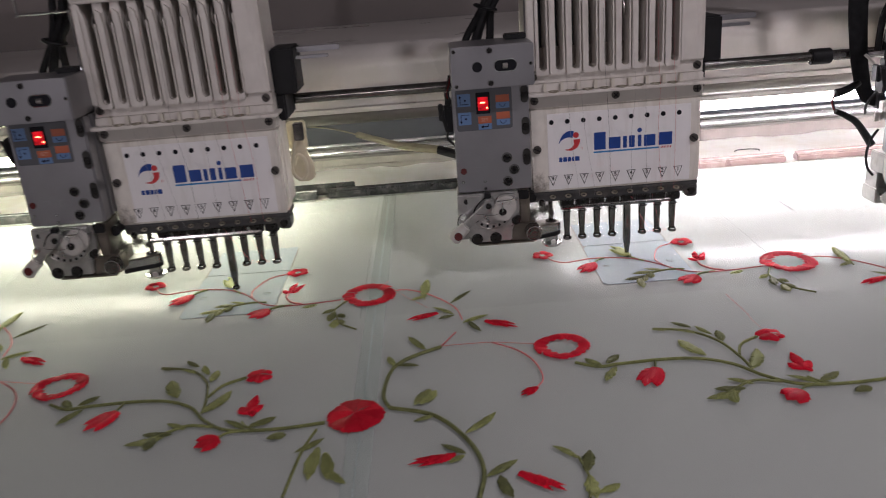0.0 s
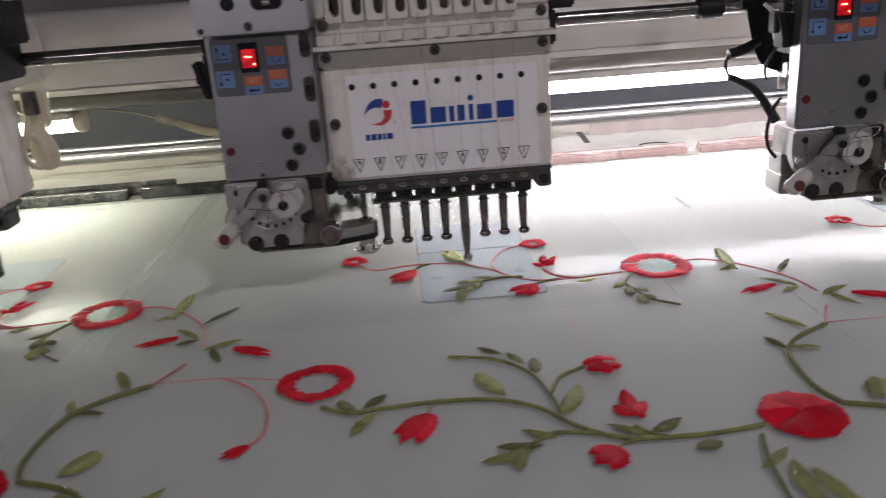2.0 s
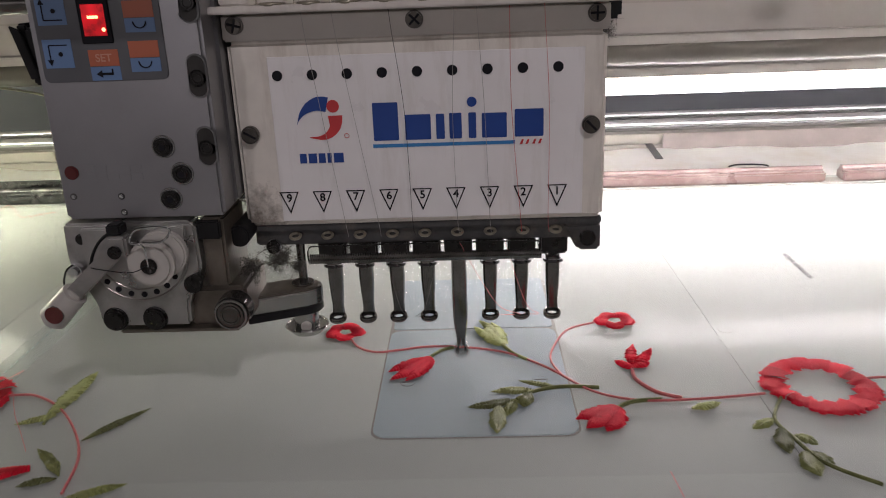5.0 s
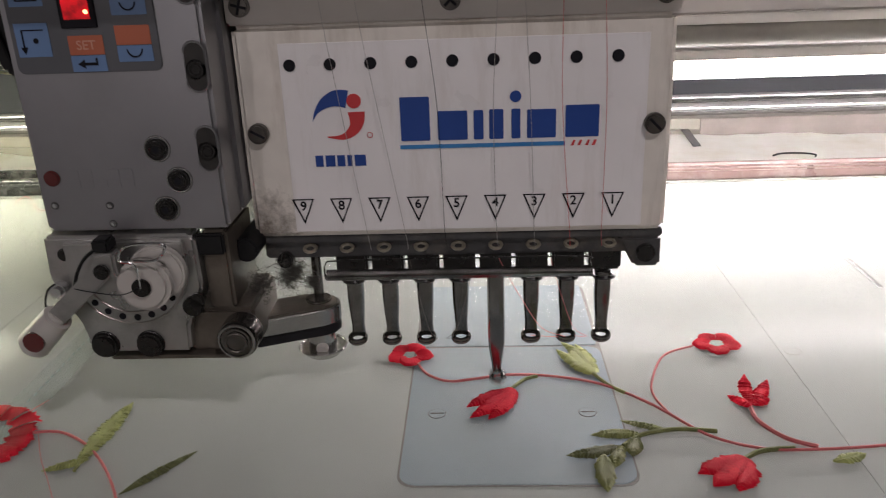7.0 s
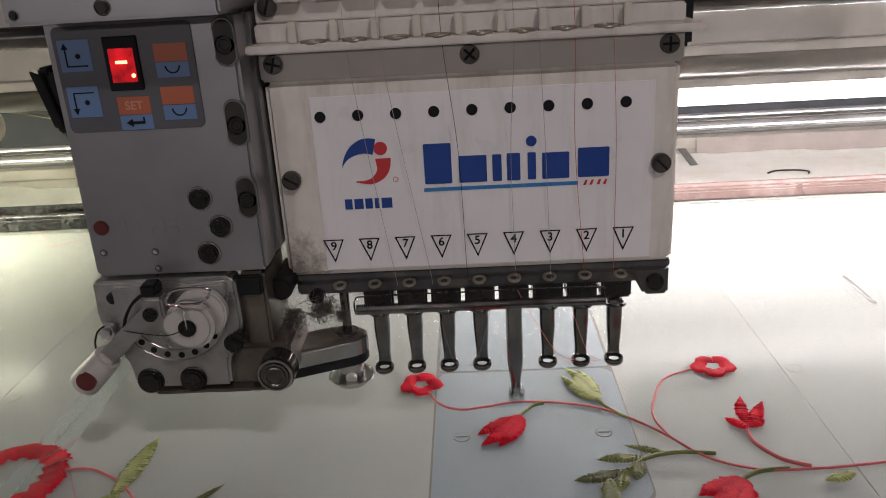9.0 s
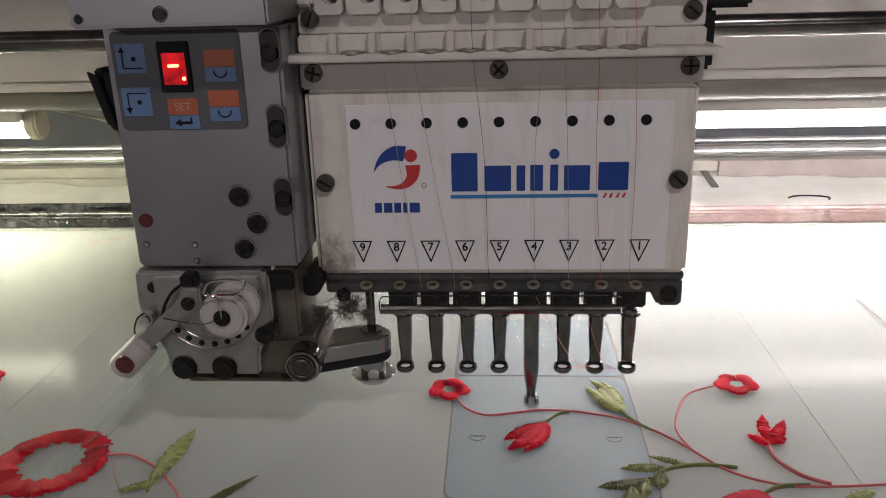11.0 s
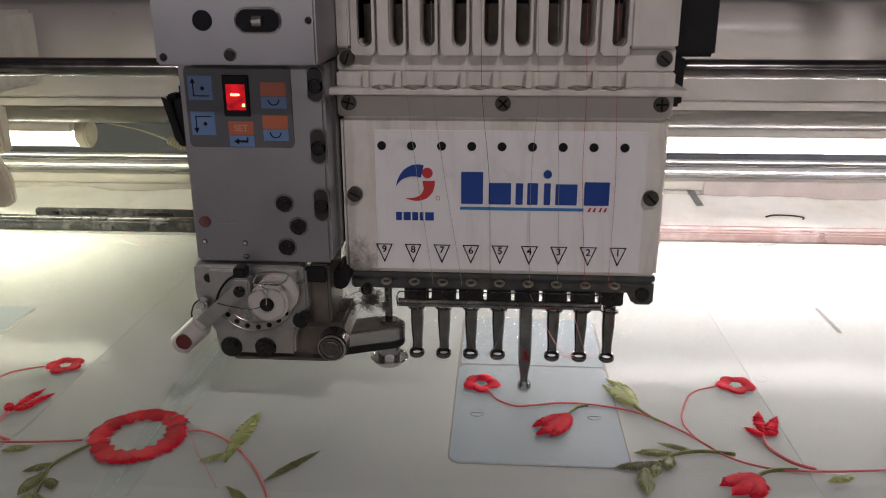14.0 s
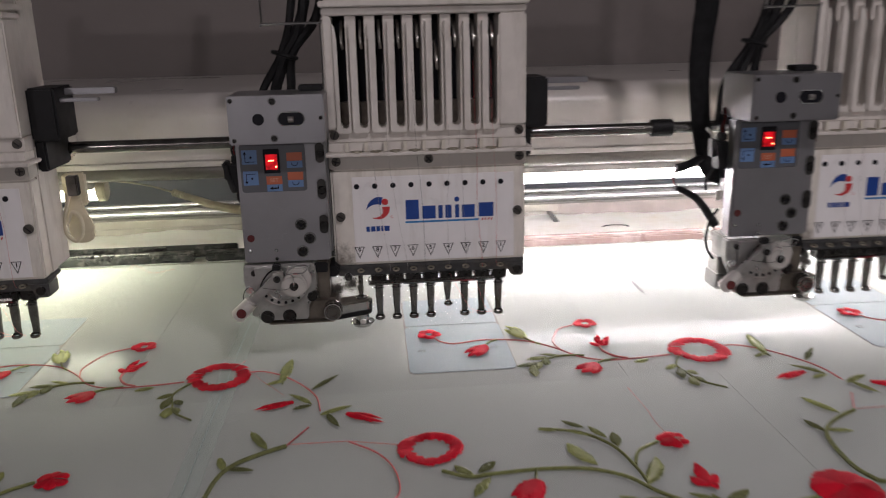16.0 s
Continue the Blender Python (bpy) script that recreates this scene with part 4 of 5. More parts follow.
def sequin_device(h):
    out = [(-0.1848, 0.8872), (-0.1185, 0.8872), (-0.1160, 0.885), (-0.1155, 0.862), (-0.1185, 0.852), (-0.1245, 0.843), (-0.1255, 0.829),
           (-0.1735, 0.829), (-0.1745, 0.842), (-0.1790, 0.851), (-0.1835, 0.860), (-0.1855, 0.868)]
    dev = part("sequin_device", prism(out, -0.0300, -0.018, 0.0015), DEVALU, h, "worn silver sequin feeder plate")
    part("feeder_body", box(-0.1285, -0.0955, -0.0240, 0.02, 0.8260, 0.8480, 0.002), GREASY, h, "greasy steel feeder body")
    part("feeder_post", box(-0.1150, -0.1030, -0.0250, 0.015, 0.8482, 0.8870, 0.0015), GREASY, h, "greasy steel post of the feeder")
    part("feeder_sill", box(-0.165, -0.10, -0.0285, 0.0, 0.8242, 0.8259, 0.0006), GREASY, h, "greasy steel strip under the feeder")
    part("side_block", merge(box(-0.1840, -0.135, -0.0178, 0.011, 0.864, 0.8870, 0.0012), box(-0.1838, -0.135, -0.0080, 0.018, 0.845, 0.8638, 0.0012),
                             box(-0.1835, -0.135, -0.0075, 0.023, 0.826, 0.8448, 0.0012)), DEVALU, dev)
    part("terminal", merge(box(-0.168, -0.160, 0.024, 0.034, 0.918, 0.938, 0.001), rod((-0.170, 0.030, 0.915), (-0.170, 0.030, 0.925), 0.003, seg=12), rod((-0.166, 0.022, 0.930), (-0.166, 0.018, 0.930), 0.003, seg=12)), NYLON, dev)
    part("cylinder", merge(rod((-0.0995, -0.012, 0.872), (-0.0995, 0.02, 0.872), 0.0060, seg=20, bevel=0.001), box(-0.117, -0.104, -0.0275, -0.0240, 0.876, 0.886, 0.001)), BLACK, dev)
    dial = part("dial", prism([(-0.1205, 0.8850)] + arc(-0.1475, 0.8720, 0.0270, 0, -180, 28) + [(-0.1745, 0.8850)], -0.0335, -0.0295, 0.0006), DEVALU, dev)
    part("dial_groove", merge(*[hose([(x, -0.0335, z) for x, z in arc(-0.1475, 0.8720, R, -12, -168, 16)], 0.0005, 6, 1) for R in (0.0262, 0.0205)]), STEEL, dial)
    # black discs paint the shade in the dial's index holes
    for i in range(8):
        a = radians(205 + 17 * i)
        x, z = -0.1475 + 0.0232 * math.cos(a), 0.8720 + 0.0232 * math.sin(a)
        part("index_hole", rod((x, -0.033, z), (x, -0.0338, z), 0.0016, seg=12), INK_SHADE, dial)
    wheel = part("thread_wheel", merge(rod((-0.1320, -0.0330, 0.8722), (-0.1320, -0.0385, 0.8722), 0.0125, seg=32, bevel=0.001), rod((-0.1360, -0.0385, 0.8690), (-0.1360, -0.0455, 0.8690), 0.0120, seg=32, bevel=0.002)), NYLON, dev, "white nylon thread wheel")
    part("hub", rod((-0.1360, -0.0455, 0.8690), (-0.1360, -0.0475, 0.8690), 0.0042, seg=20, bevel=0.0006), BOLT, wheel)
    # swinging lever with a translucent tip
    lev = part("lever", merge(prism([(-0.1472, 0.8762), (-0.1528, 0.8824), (-0.1806, 0.8574), (-0.1750, 0.8512)], -0.0462, -0.0402, 0.0006), box(-0.1555, -0.1455, -0.0470, -0.0380, 0.8740, 0.8850, 0.0012)), DEVALU, dev, "silver lever with a white plastic tip")
    part("pivot_bolt", rod((-0.1515, -0.0465, 0.8772), (-0.1515, -0.0490, 0.8772), 0.0034, seg=16, bevel=0.0006), BOLT, lev)
    part("tip", merge(rod((-0.1765, -0.0430, 0.8555), (-0.1935, -0.0430, 0.8390), 0.0066, 0.0074, seg=16, bevel=0.002)), NYLON, lev, "cloudy white plastic tip")
    part("tip_hole", rod((-0.1872, -0.0488, 0.8452), (-0.1872, -0.0506, 0.8452), 0.0047, seg=18), LENS, lev)
    part("cap", box(-0.1555, -0.1480, -0.0450, -0.036, 0.8845, 0.8905, 0.001), BLACK, lev)
    part("wire", hose([(-0.152, -0.044, 0.8875), (-0.160, -0.043, 0.8820), (-0.1660, -0.041, 0.8740), (-0.1700, -0.041, 0.8650), (-0.1795, -0.042, 0.8560)], 0.0008, 6), BLACK, lev)
    part("thread_guide", hose([(-0.1360, -0.0470, 0.8690), (-0.1365, -0.0480, 0.8800), (-0.1425, -0.0490, 0.8830), (-0.1375, -0.0490, 0.8895), (-0.1220, -0.0490, 0.8895), (-0.1260, -0.0490, 0.8830), (-0.1360, -0.0490, 0.8825)], 0.0006, 6), CHROME, dev)
    part("loose_thread", hose([(-0.1360, -0.0478, 0.8700), (-0.1450, -0.0480, 0.8665), (-0.1600, -0.0470, 0.8680), (-0.1660, -0.0460, 0.8690)], 0.00025, 5), INK_SHADE, dev)
    part("ball_stud", rod((-0.1800, -0.030, 0.8630), (-0.1800, -0.0370, 0.8630), 0.0038, seg=18, bevel=0.0014), CHROME, dev)
    part("stud_wire", hose([(-0.1800, -0.036, 0.8670), (-0.1840, -0.036, 0.8640), (-0.1865, -0.036, 0.8570), (-0.1850, -0.036, 0.8515)], 0.0005, 5), BLACK, dev)
    for x, z, r in ((-0.1750, 0.8795, 0.0030), (-0.1205, 0.8530, 0.0048), (-0.1180, 0.8560, 0.0034)):
        part("bolt", rod((x, -0.0295, z), (x, -0.0330, z), r, seg=18, bevel=0.0006), BOLT, dev)
    for x in (-0.1655, -0.1440):
        part("socket_bolt", merge(rod((x, -0.0295, 0.8335), (x, -0.0335, 0.8335), 0.0058, seg=20, bevel=0.001), ring_bm((x, -0.0302, 0.8335), (0, 1, 0), 0.0062, 0.0006)), BOLT, dev)
    # the feeder arm, its knob and disc
    arm = [(-0.1020, -0.006), (-0.0745, 0.0050), (-0.0690, 0.0070), (-0.0640, 0.0110), (-0.0622, 0.0165), (-0.0640, 0.0225), (-0.0690, 0.0265), (-0.0735, 0.0275), (-0.0820, 0.0260), (-0.1020, 0.018)]

    def slab(z0, z1, grow):
        bm = prism([(x, y) for x, y in arm], z0, z1, 0.0006)
        for v in bm.verts:
            v.co = Vector((v.co.x, v.co.z, v.co.y))
        c = Vector((-0.085, 0.005, 0))
        for v in bm.verts:
            v.co.x, v.co.y = c.x + (v.co.x - c.x) * grow, c.y + (v.co.y - c.y) * grow
        bmesh.ops.recalc_face_normals(bm, faces=bm.faces[:])
        return bm

    fa = part("feeder_arm", slab(0.8225, 0.8315, 1.0), ARMSTEEL, h, "chromed feeder arm with a black belt")
    part("belt", slab(0.8170, 0.8224, 0.99), BLACK, fa)
    part("arm_top", slab(0.8316, 0.8330, 0.93), GREASY, fa)
    part("well", merge(rod((-0.0735, 0.0170, 0.8330), (-0.0735, 0.0170, 0.8342), 0.0055, seg=18), ring_bm((-0.0735, 0.0170, 0.8335), (0, 0, 1), 0.0060, 0.0008)), DARKSTEEL, fa)
    disc = part("foot_disc", merge(rod((-0.0735, 0.0165, 0.8172), (-0.0735, 0.0165, 0.8060), 0.0074, seg=24), rod((-0.0735, 0.0165, 0.8022), (-0.0735, 0.0165, 0.8068), 0.0085, 0.0128, seg=36, bevel=0.0005),
                                    ring_bm((-0.0735, 0.0165, 0.8069), (0, 0, 1), 0.0122, 0.0007, 36, 6)), ARMSTEEL, fa, "chromed saucer under the feeder arm")
    part("white_dot", rod((-0.0725, 0.0108, 0.8090), (-0.0725, 0.0080, 0.8082), 0.0031, seg=18, bevel=0.0004), NYLON, disc)
    kn = part("knob", merge(rod((-0.1010, -0.0240, 0.8375), (-0.1010, -0.0370, 0.8375), 0.0094, seg=28, bevel=0.0015)), DARKSTEEL, h, "black knob with a steel centre")
    part("knob_face", merge(rod((-0.1010, -0.0368, 0.8375), (-0.1010, -0.0385, 0.8375), 0.0066, seg=24, bevel=0.0012), ring_bm((-0.1010, -0.0385, 0.8375), (0, 1, 0), 0.0046, 0.0007)), DARKSTEEL, kn)
    part("knob_rim", ring_bm((-0.1010, -0.0372, 0.8375), (0, 1, 0), 0.0080, 0.0007, 26, 6), ARMSTEEL, kn)
    part("lint_tuft", lint(-0.097, -0.004, 0.851, 0.010, 60), LINT, h, "grey lint caught in the gap")


def threads(h):
    for x0, x1, m in ((-0.040, -0.025, GREYTHREAD), (-0.012, -0.006, INK_SHADE), (0.031, 0.036, GREYTHREAD), (0.047, 0.0525, REDP), (0.064, 0.0675, REDTHIN), (0.020, 0.0185, GREYTHREAD), (-0.055, -0.043, GREYTHREAD)):
        w = random.uniform(-0.002, 0.002)
        part("sewing_thread", hose([(x0 - 0.002, -0.0060, 1.075), (x0 - 0.001, -0.0075, 1.020), (x0, -0.0125, 0.9872), ((x0 + x1) / 2 + w, -0.0032, 0.935), (x1, -0.0022, 0.878), (x1 + 0.001, 0.001, 0.866)], 0.00013, 5, 5), m, h)
    for x, dx in ((NX[1], 0.010), (NX[5], 0.006), (NX[4], -0.008), (NX[2], 0.017)):
        part("sewing_thread", hose([(x - dx, 0.004, 0.860), (x - dx * 0.4, 0.008, 0.838), (x + dx * 0.3, 0.010, 0.818), (x + dx, 0.012, 0.812), (x, 0.0165, 0.8106)], 0.00011, 4, 5), REDTHIN if dx > 0.009 else LINT, h)


def make_head():
    h = tagged(new("embroidery_head"), "cream nine-needle embroidery head with grey control unit, red display lit", "sewing head", "heads along the beam")
    face_plate(h)
    needle_case(h)
    foot_bar(h)
    control_unit(h)
    sequin_device(h)
    threads(h)
    # connector on the side of the unit
    plug = part("side_plug", merge(box(-0.1925, -0.1832, -0.014, 0.004, 0.956, 0.984, 0.001), box(-0.1985, -0.1930, -0.010, 0.002, 0.968, 0.986, 0.001), box(-0.1905, -0.1832, -0.010, 0.002, 0.9845, 0.992, 0.001)), BLACK, h, "black plug in the side of the unit")
    part("plug_latch", prism([(-0.1990, 0.9855), (-0.1935, 0.9830), (-0.1880, 0.9600), (-0.1925, 0.9590)], -0.0165, -0.0145, 0.0005), BLACK, plug)
    for i, m in enumerate((BLACK, LENS, BLACK)):
        part("plug_wire", hose([(-0.1890 + 0.002 * i, -0.006, 0.991), (-0.1900 + 0.002 * i, -0.006, 0.998), (-0.1870 + 0.002 * i, -0.004, 1.006), (-0.1840 + 0.002 * i, 0.002, 1.016)], 0.0010, 6), m, plug)
    return h


head = make_head()
heads = {0: head}
for k in (-2, -1, 1, 2):
    dx, dy, dz = {-1: (0.0045, -0.009, 0.003), 1: (0.002, -0.006, 0.006)}.get(k, (0, 0, 0))
    heads[k] = copy_thing(head, pose(k * P + dx, dy, dz))


# ---- cables and small fittings round the heads ----
def cable(label, points, r, material=BLACK, name="cable", seg=8, r2=None):
    return tagged(part(name, hose(points, r, seg, 6, r2), material), label, "cable")


for k in (-2, -1, 0, 1, 2):
    x = k * P
    bundle = tagged(new("cable_bundle"), "bundle of black cables dropping behind the control unit", "cable", "cables at the heads")
    for dx, r in ((0, 0.0055), (0.010, 0.0045), (-0.008, 0.0040)):
        part("cable", hose([(x - 0.105 + dx, 0.03, 1.24), (x - 0.115 + dx * 1.5, 0.03, 1.13), (x - 0.135 + dx * 0.6, 0.035, 1.085), (x - 0.150 + dx * 1.6, 0.04, 1.045), (x - 0.158 + dx * 1.2, 0.04, 1.0)], r, 8), BLACK, bundle)
    part("tie", ring_bm((x - 0.137, 0.035, 1.083), (0.3, 0, 1), 0.012, 0.002), BLACK, bundle)
    part("thin_cable", hose([(x - 0.186, -0.002, 0.962), (x - 0.190, 0.01, 0.945), (x - 0.180, 0.03, 0.93)], 0.0016, 6), BLACK, bundle)

# the fatter cable and the loop beside the head further along
webbing = tagged(new("webbing_strap"), "flat black webbing strap hanging in front of the beam", "strap")
strap_bm = hose([(0.0, 0.0, 0.365), (0.0, 0.0, 0.20), (-0.005, 0.0, 0.148), (-0.008, 0.0, 0.107), (-0.006, 0.0, 0.065), (-0.002, 0.0, 0.030), (0.006, 0.0, 0.002), (0.022, 0.0, -0.006)], 0.0145, 14, 6, 0.0085)
for v in strap_bm.verts:
    v.co = Vector((v.co.x + 0.310, 0.06 + v.co.y * 0.32 + v.co.z * 0.10, v.co.z + 0.945))
part("band", strap_bm, WEBBING, webbing)
part("end_clip", box(0.3270, 0.3360, 0.0500, 0.0660, 0.9290, 0.9480, 0.0015), BLACK, webbing, "black plastic clip")
strap = tagged(new("strap_lead"), "flat black sleeved lead in a slack loop beside the unit", "cable")
part("upper_sleeve", hose([(0.303, 0.055, 0.9615), (0.293, 0.05, 0.958), (0.283, 0.05, 0.954), (0.274, 0.05, 0.952)], 0.0042, 10, 6, 0.0052), BLACK, strap)
for d in (0.0, 0.0016):
    part("wire", hose([(0.274 + d, 0.05, 0.952), (0.2705 + d, 0.05, 0.944), (0.2715 + d, 0.045, 0.934), (0.276, 0.04, 0.931)], 0.0010, 6), BLACK if d else LENS, strap)
part("lower_sleeve", hose([(0.271, 0.04, 0.933), (0.285, 0.04, 0.926), (0.297, 0.04, 0.918), (0.310, 0.04, 0.901), (0.318, 0.04, 0.889)], 0.0032, 10, 6, 0.0050), BLACK, strap)
part("thin_lead", hose([(0.302, 0.0, 0.917), (0.2945, 0.0, 0.905), (0.2905, -0.001, 0.888), (0.2915, -0.004, 0.874), (0.297, -0.008, 0.865)], 0.0016, 6), BLACK, strap)
cable("thin white lead beside the unit", [(0.305, 0.05, 0.995), (0.314, 0.045, 0.985), (0.322, 0.04, 0.972)], 0.0018, NYLON)

sleeve = tagged(new("connector_lead"), "yellowed connector sleeve on a thin lead under the beam", "cable")
part("lead", hose([(-0.402, 0.30, 0.918), (-0.355, 0.285, 0.913), (-0.318, 0.27, 0.905)], 0.0012, 6), CABLESLEEVE, sleeve)
part("sleeve", merge(hose([(-0.318, 0.27, 0.905), (-0.285, 0.255, 0.897), (-0.255, 0.24, 0.890), (-0.20, 0.22, 0.884)], 0.0038, 10, 6, 0.0065), *[ring_bm((-0.316 + 0.004 * i, 0.269 - 0.0019 * i, 0.9045 - 0.001 * i), (1, -0.4, -0.25), 0.0042, 0.0009, 12, 6) for i in range(5)]), CABLESLEEVE, sleeve)
part("tail", hose([(-0.20, 0.22, 0.884), (-0.17, 0.19, 0.88), (-0.15, 0.12, 0.89), (-0.14, 0.04, 0.91)], 0.0065, 10), BLACK, sleeve)

hook = tagged(new("thread_hook"), "yellowed ivory plastic thread hook on the head", "hook")
part("bracket", merge(box(-0.3845, -0.362, 0.080, 0.092, 0.930, 0.965, 0.002), prism([(-0.376, 0.956), (-0.368, 0.962), (-0.363, 0.932), (-0.355, 0.912), (-0.355, 0.897), (-0.362, 0.892), (-0.373, 0.892), (-0.380, 0.902), (-0.381, 0.930)], 0.070, 0.076, 0.0015)), IVORY, hook)
part("loop", hose([(-0.370, 0.064, 0.952), (-0.377, 0.062, 0.930), (-0.380, 0.060, 0.908), (-0.371, 0.060, 0.897), (-0.363, 0.061, 0.905), (-0.364, 0.062, 0.922), (-0.372, 0.063, 0.927), (-0.378, 0.063, 0.915)], 0.0020, 8), IVORY, hook)
part("clip", box(-0.373, -0.362, 0.060, 0.070, 0.945, 0.966, 0.001), DARKSTEEL, hook)

tagged(part("lint_patch", lint(0.135, 0.257, 0.953, 0.016, 120), LINT), "grey lint stuck to the front of the beam", "lint")


# ---- the cloth with its embroidery, stretched in the moving frame ----
cloth = tagged(new("embroidered_cloth"), "sheer pale organza embroidered with red flowers and green vines", "cloth")


def sheet(x0, x1, y0, y1, z, nx, ny, amp):
    bm = bmesh.new()
    grid = [[bm.verts.new((x, y, z + amp * (noise.noise(Vector((x * 5, y * 6, 1.3))) + 0.5 * noise.noise(Vector((x * 17, y * 3, 4.1))))))
             for y in np.linspace(y0, y1, ny)] for x in np.linspace(x0, x1, nx)]
    for i in range(nx - 1):
        for j in range(ny - 1):
            bm.faces.new((grid[i][j], grid[i + 1][j], grid[i + 1][j + 1], grid[i][j + 1]))
    return bm


part("organza", sheet(-1.5, 1.5, -0.60, 0.3855, CLOTH, 150, 70, 0.0), CLOTHM, cloth)
part("seam_tape", sheet(-0.304, -0.283, -0.60, 0.38, CLOTH + 0.0004, 4, 60, 0.0002), TAPEM, cloth, "pale green seam tape")
for i in range(150):
    if i == 0:
        stitch = part("seam_stitch", box(-0.2949, -0.2941, -0.0016, 0.0016, CLOTH + 0.0004, CLOTH + 0.0009, 0.0002, 1), SEAMM, cloth)
        stitch.location.y = 0.375
    else:
        again(stitch, cloth, pose(0.0004 * (i % 2), 0.375 - 0.0064 * i, 0))

PIECES = {"leaf": ("embroidered_leaf", GREEN), "bud": ("embroidered_bud", RED), "petal": ("embroidered_petal", RED), "green_bud": ("embroidered_bud", LIGHTGREEN)}
made = []


def satin(kind, a, b, w):
    """A raised satin-stitched leaf, bud or petal from its base a to its tip b: slanting stitches either side of a vein."""
    a, b = Vector(a), Vector(b)
    d = b - a
    L = d.length
    n = 2 * max(7, int(L / 0.0017))
    u, v = d / L, Vector((-d.y, d.x)) / L
    bm = bmesh.new()
    rows = []
    bend = random.uniform(-0.06, 0.06) * L
    slant = (0.30 if kind == "leaf" else 0.16) * w
    for i in range(n + 1):
        t = i / n
        jag = random.uniform(0.82, 1.18) if i % 2 else random.uniform(0.70, 0.96)
        if kind == "bud":
            half = w * 0.5 * max(0.16, math.sin(math.pi * min(1, t * 0.84 + 0.13)) ** 0.65) * jag
        else:
            half = w * 0.54 * max(0.05, math.sin(math.pi * t ** 0.85) ** 0.85) * jag
        h = min(0.0015, half * 0.5)
        ridge = 0.00022 if i % 2 else 0.0
        row = []
        for s in (-1, -0.7, -0.35, 0, 0.35, 0.7, 1):
            along = min(L, max(0.0, L * t + slant * (abs(s) - 0.3) * math.sin(math.pi * t)))
            c = a + u * along + v * (bend * math.sin(math.pi * t) + half * s)
            vein = 0.62 if s == 0 and kind == "leaf" else 1.0
            row.append(bm.verts.new((c.x, c.y, CLOTH + 0.0007 + h * (1 - s * s) ** 0.6 * vein + ridge * (1 - 0.5 * abs(s)))))
        rows.append(row)
    for p, q in zip(rows, rows[1:]):
        for k in range(6):
            bm.faces.new((p[k], q[k], q[k + 1], p[k + 1]))
    bmesh.ops.recalc_face_normals(bm, faces=bm.faces[:])
    return bm


def leaf(kind, a, b, w):
    """One embroidered piece: a leaf, a petal, or a tulip bud whose three petals end in points."""
    name, m = PIECES[kind]
    if kind in ("leaf", "petal"):
        bm = satin(kind, a, b, w)
    else:
        a2, b2 = Vector(a), Vector(b)
        d = b2 - a2
        side = Vector((-d.y, d.x)).normalized()
        k = 1.0 if kind == "green_bud" or d.length > 0.029 else 0.84
        near, far = a2 - d * 0.06, a2 + d * k * 1.06
        bm = merge(satin("petal", near, far, w * 0.60), satin("petal", near + side * w * 0.10, a2 + d * k * random.uniform(0.84, 0.98) + side * w * 0.46, w * 0.55),
                   satin("petal", near - side * w * 0.10, a2 + d * k * random.uniform(0.80, 0.95) - side * w * 0.46, w * 0.55), satin("bud", near, a2 + d * k * 0.68, w * 1.0))
    made.append(part(name, bm, m, cloth))


def stem(colour, r, points):
    pts = [(x, y, CLOTH + 0.0010) for x, y in points]
    made.append(part("embroidered_stem", hose(pts, r, 6, 6), REDTHIN if colour == "red" else STEMGREEN, cloth))


def flower(c, R, lobes, hole):
    """A satin-stitched flower of tilted, straight-edged petals, each stitched its own way; open in the middle where hole is above nought."""
    bm = bmesh.new()
    if not hole and R > 0.02:
        lobes = 9
    m = 2 * max(4, int(math.pi * R / lobes / 0.0012))
    ph = random.uniform(0, 6)
    step = 2 * math.pi / lobes
    lift = 0.0013 if hole else (0.0032 if R > 0.02 else 0.0026)
    radii = [hole, hole + (1 - hole) * 0.25, hole + (1 - hole) * 0.6, hole + (1 - hole) * 0.88, 1.0]
    crown = (0.05, 0.7, 1.0, 0.75, 0.0) if hole else (1.0, 0.92, 0.70, 0.42, 0.0)
    for s in range(lobes):
        mid = ph + step * (s + random.uniform(-0.08, 0.08))
        size = random.uniform(0.94, 1.06)
        tilt = random.uniform(-0.0009, 0.0009) * (1.6 if not hole else 1.0)
        rows = []
        for jj, f in enumerate(radii):
            row = []
            for i in range(m + 1):
                q = (i / m - 0.5) * step * 1.10
                if lobes <= 6:
                    edge = 0.74 + 0.30 * max(0.0, math.cos(q / step * math.pi)) ** 0.7
                else:
                    edge = (math.cos(step / 2) / math.cos(q)) * (1.03 + 0.05 * math.cos(q / step * math.pi))
                rr = R * max(f, 0.012) * (1 + (edge * size - 1) * f)
                if jj == 4:
                    rr *= random.uniform(0.95, 1.04)
                if jj == 0 and hole:
                    rr *= 1 + random.uniform(-0.07, 0.05) + 0.07 * math.cos(q / step * 2 * math.pi)
                z = lift * crown[jj] + (tilt * (q / step) * 2 + ((0.00030 if hole else 0.00014) if i % 2 else 0.0)) * (1 if 0 < jj < 4 else 0)
                a = mid + q + 0.16 * (f - hole)
                row.append(bm.verts.new((c[0] + rr * math.cos(a), c[1] + rr * math.sin(a), CLOTH + 0.0008 + max(0.0, z) + 0.00005 * s)))
            rows.append(row)
        for p, q in zip(rows, rows[1:]):
            for i in range(m):
                bm.faces.new((p[i], q[i], q[i + 1], p[i + 1]))
    bmesh.ops.recalc_face_normals(bm, faces=bm.faces[:])
    for f in bm.faces:
        if f.normal.z < 0:
            f.normal_flip()
    made.append(part("embroidered_flower", bm, RED, cloth))


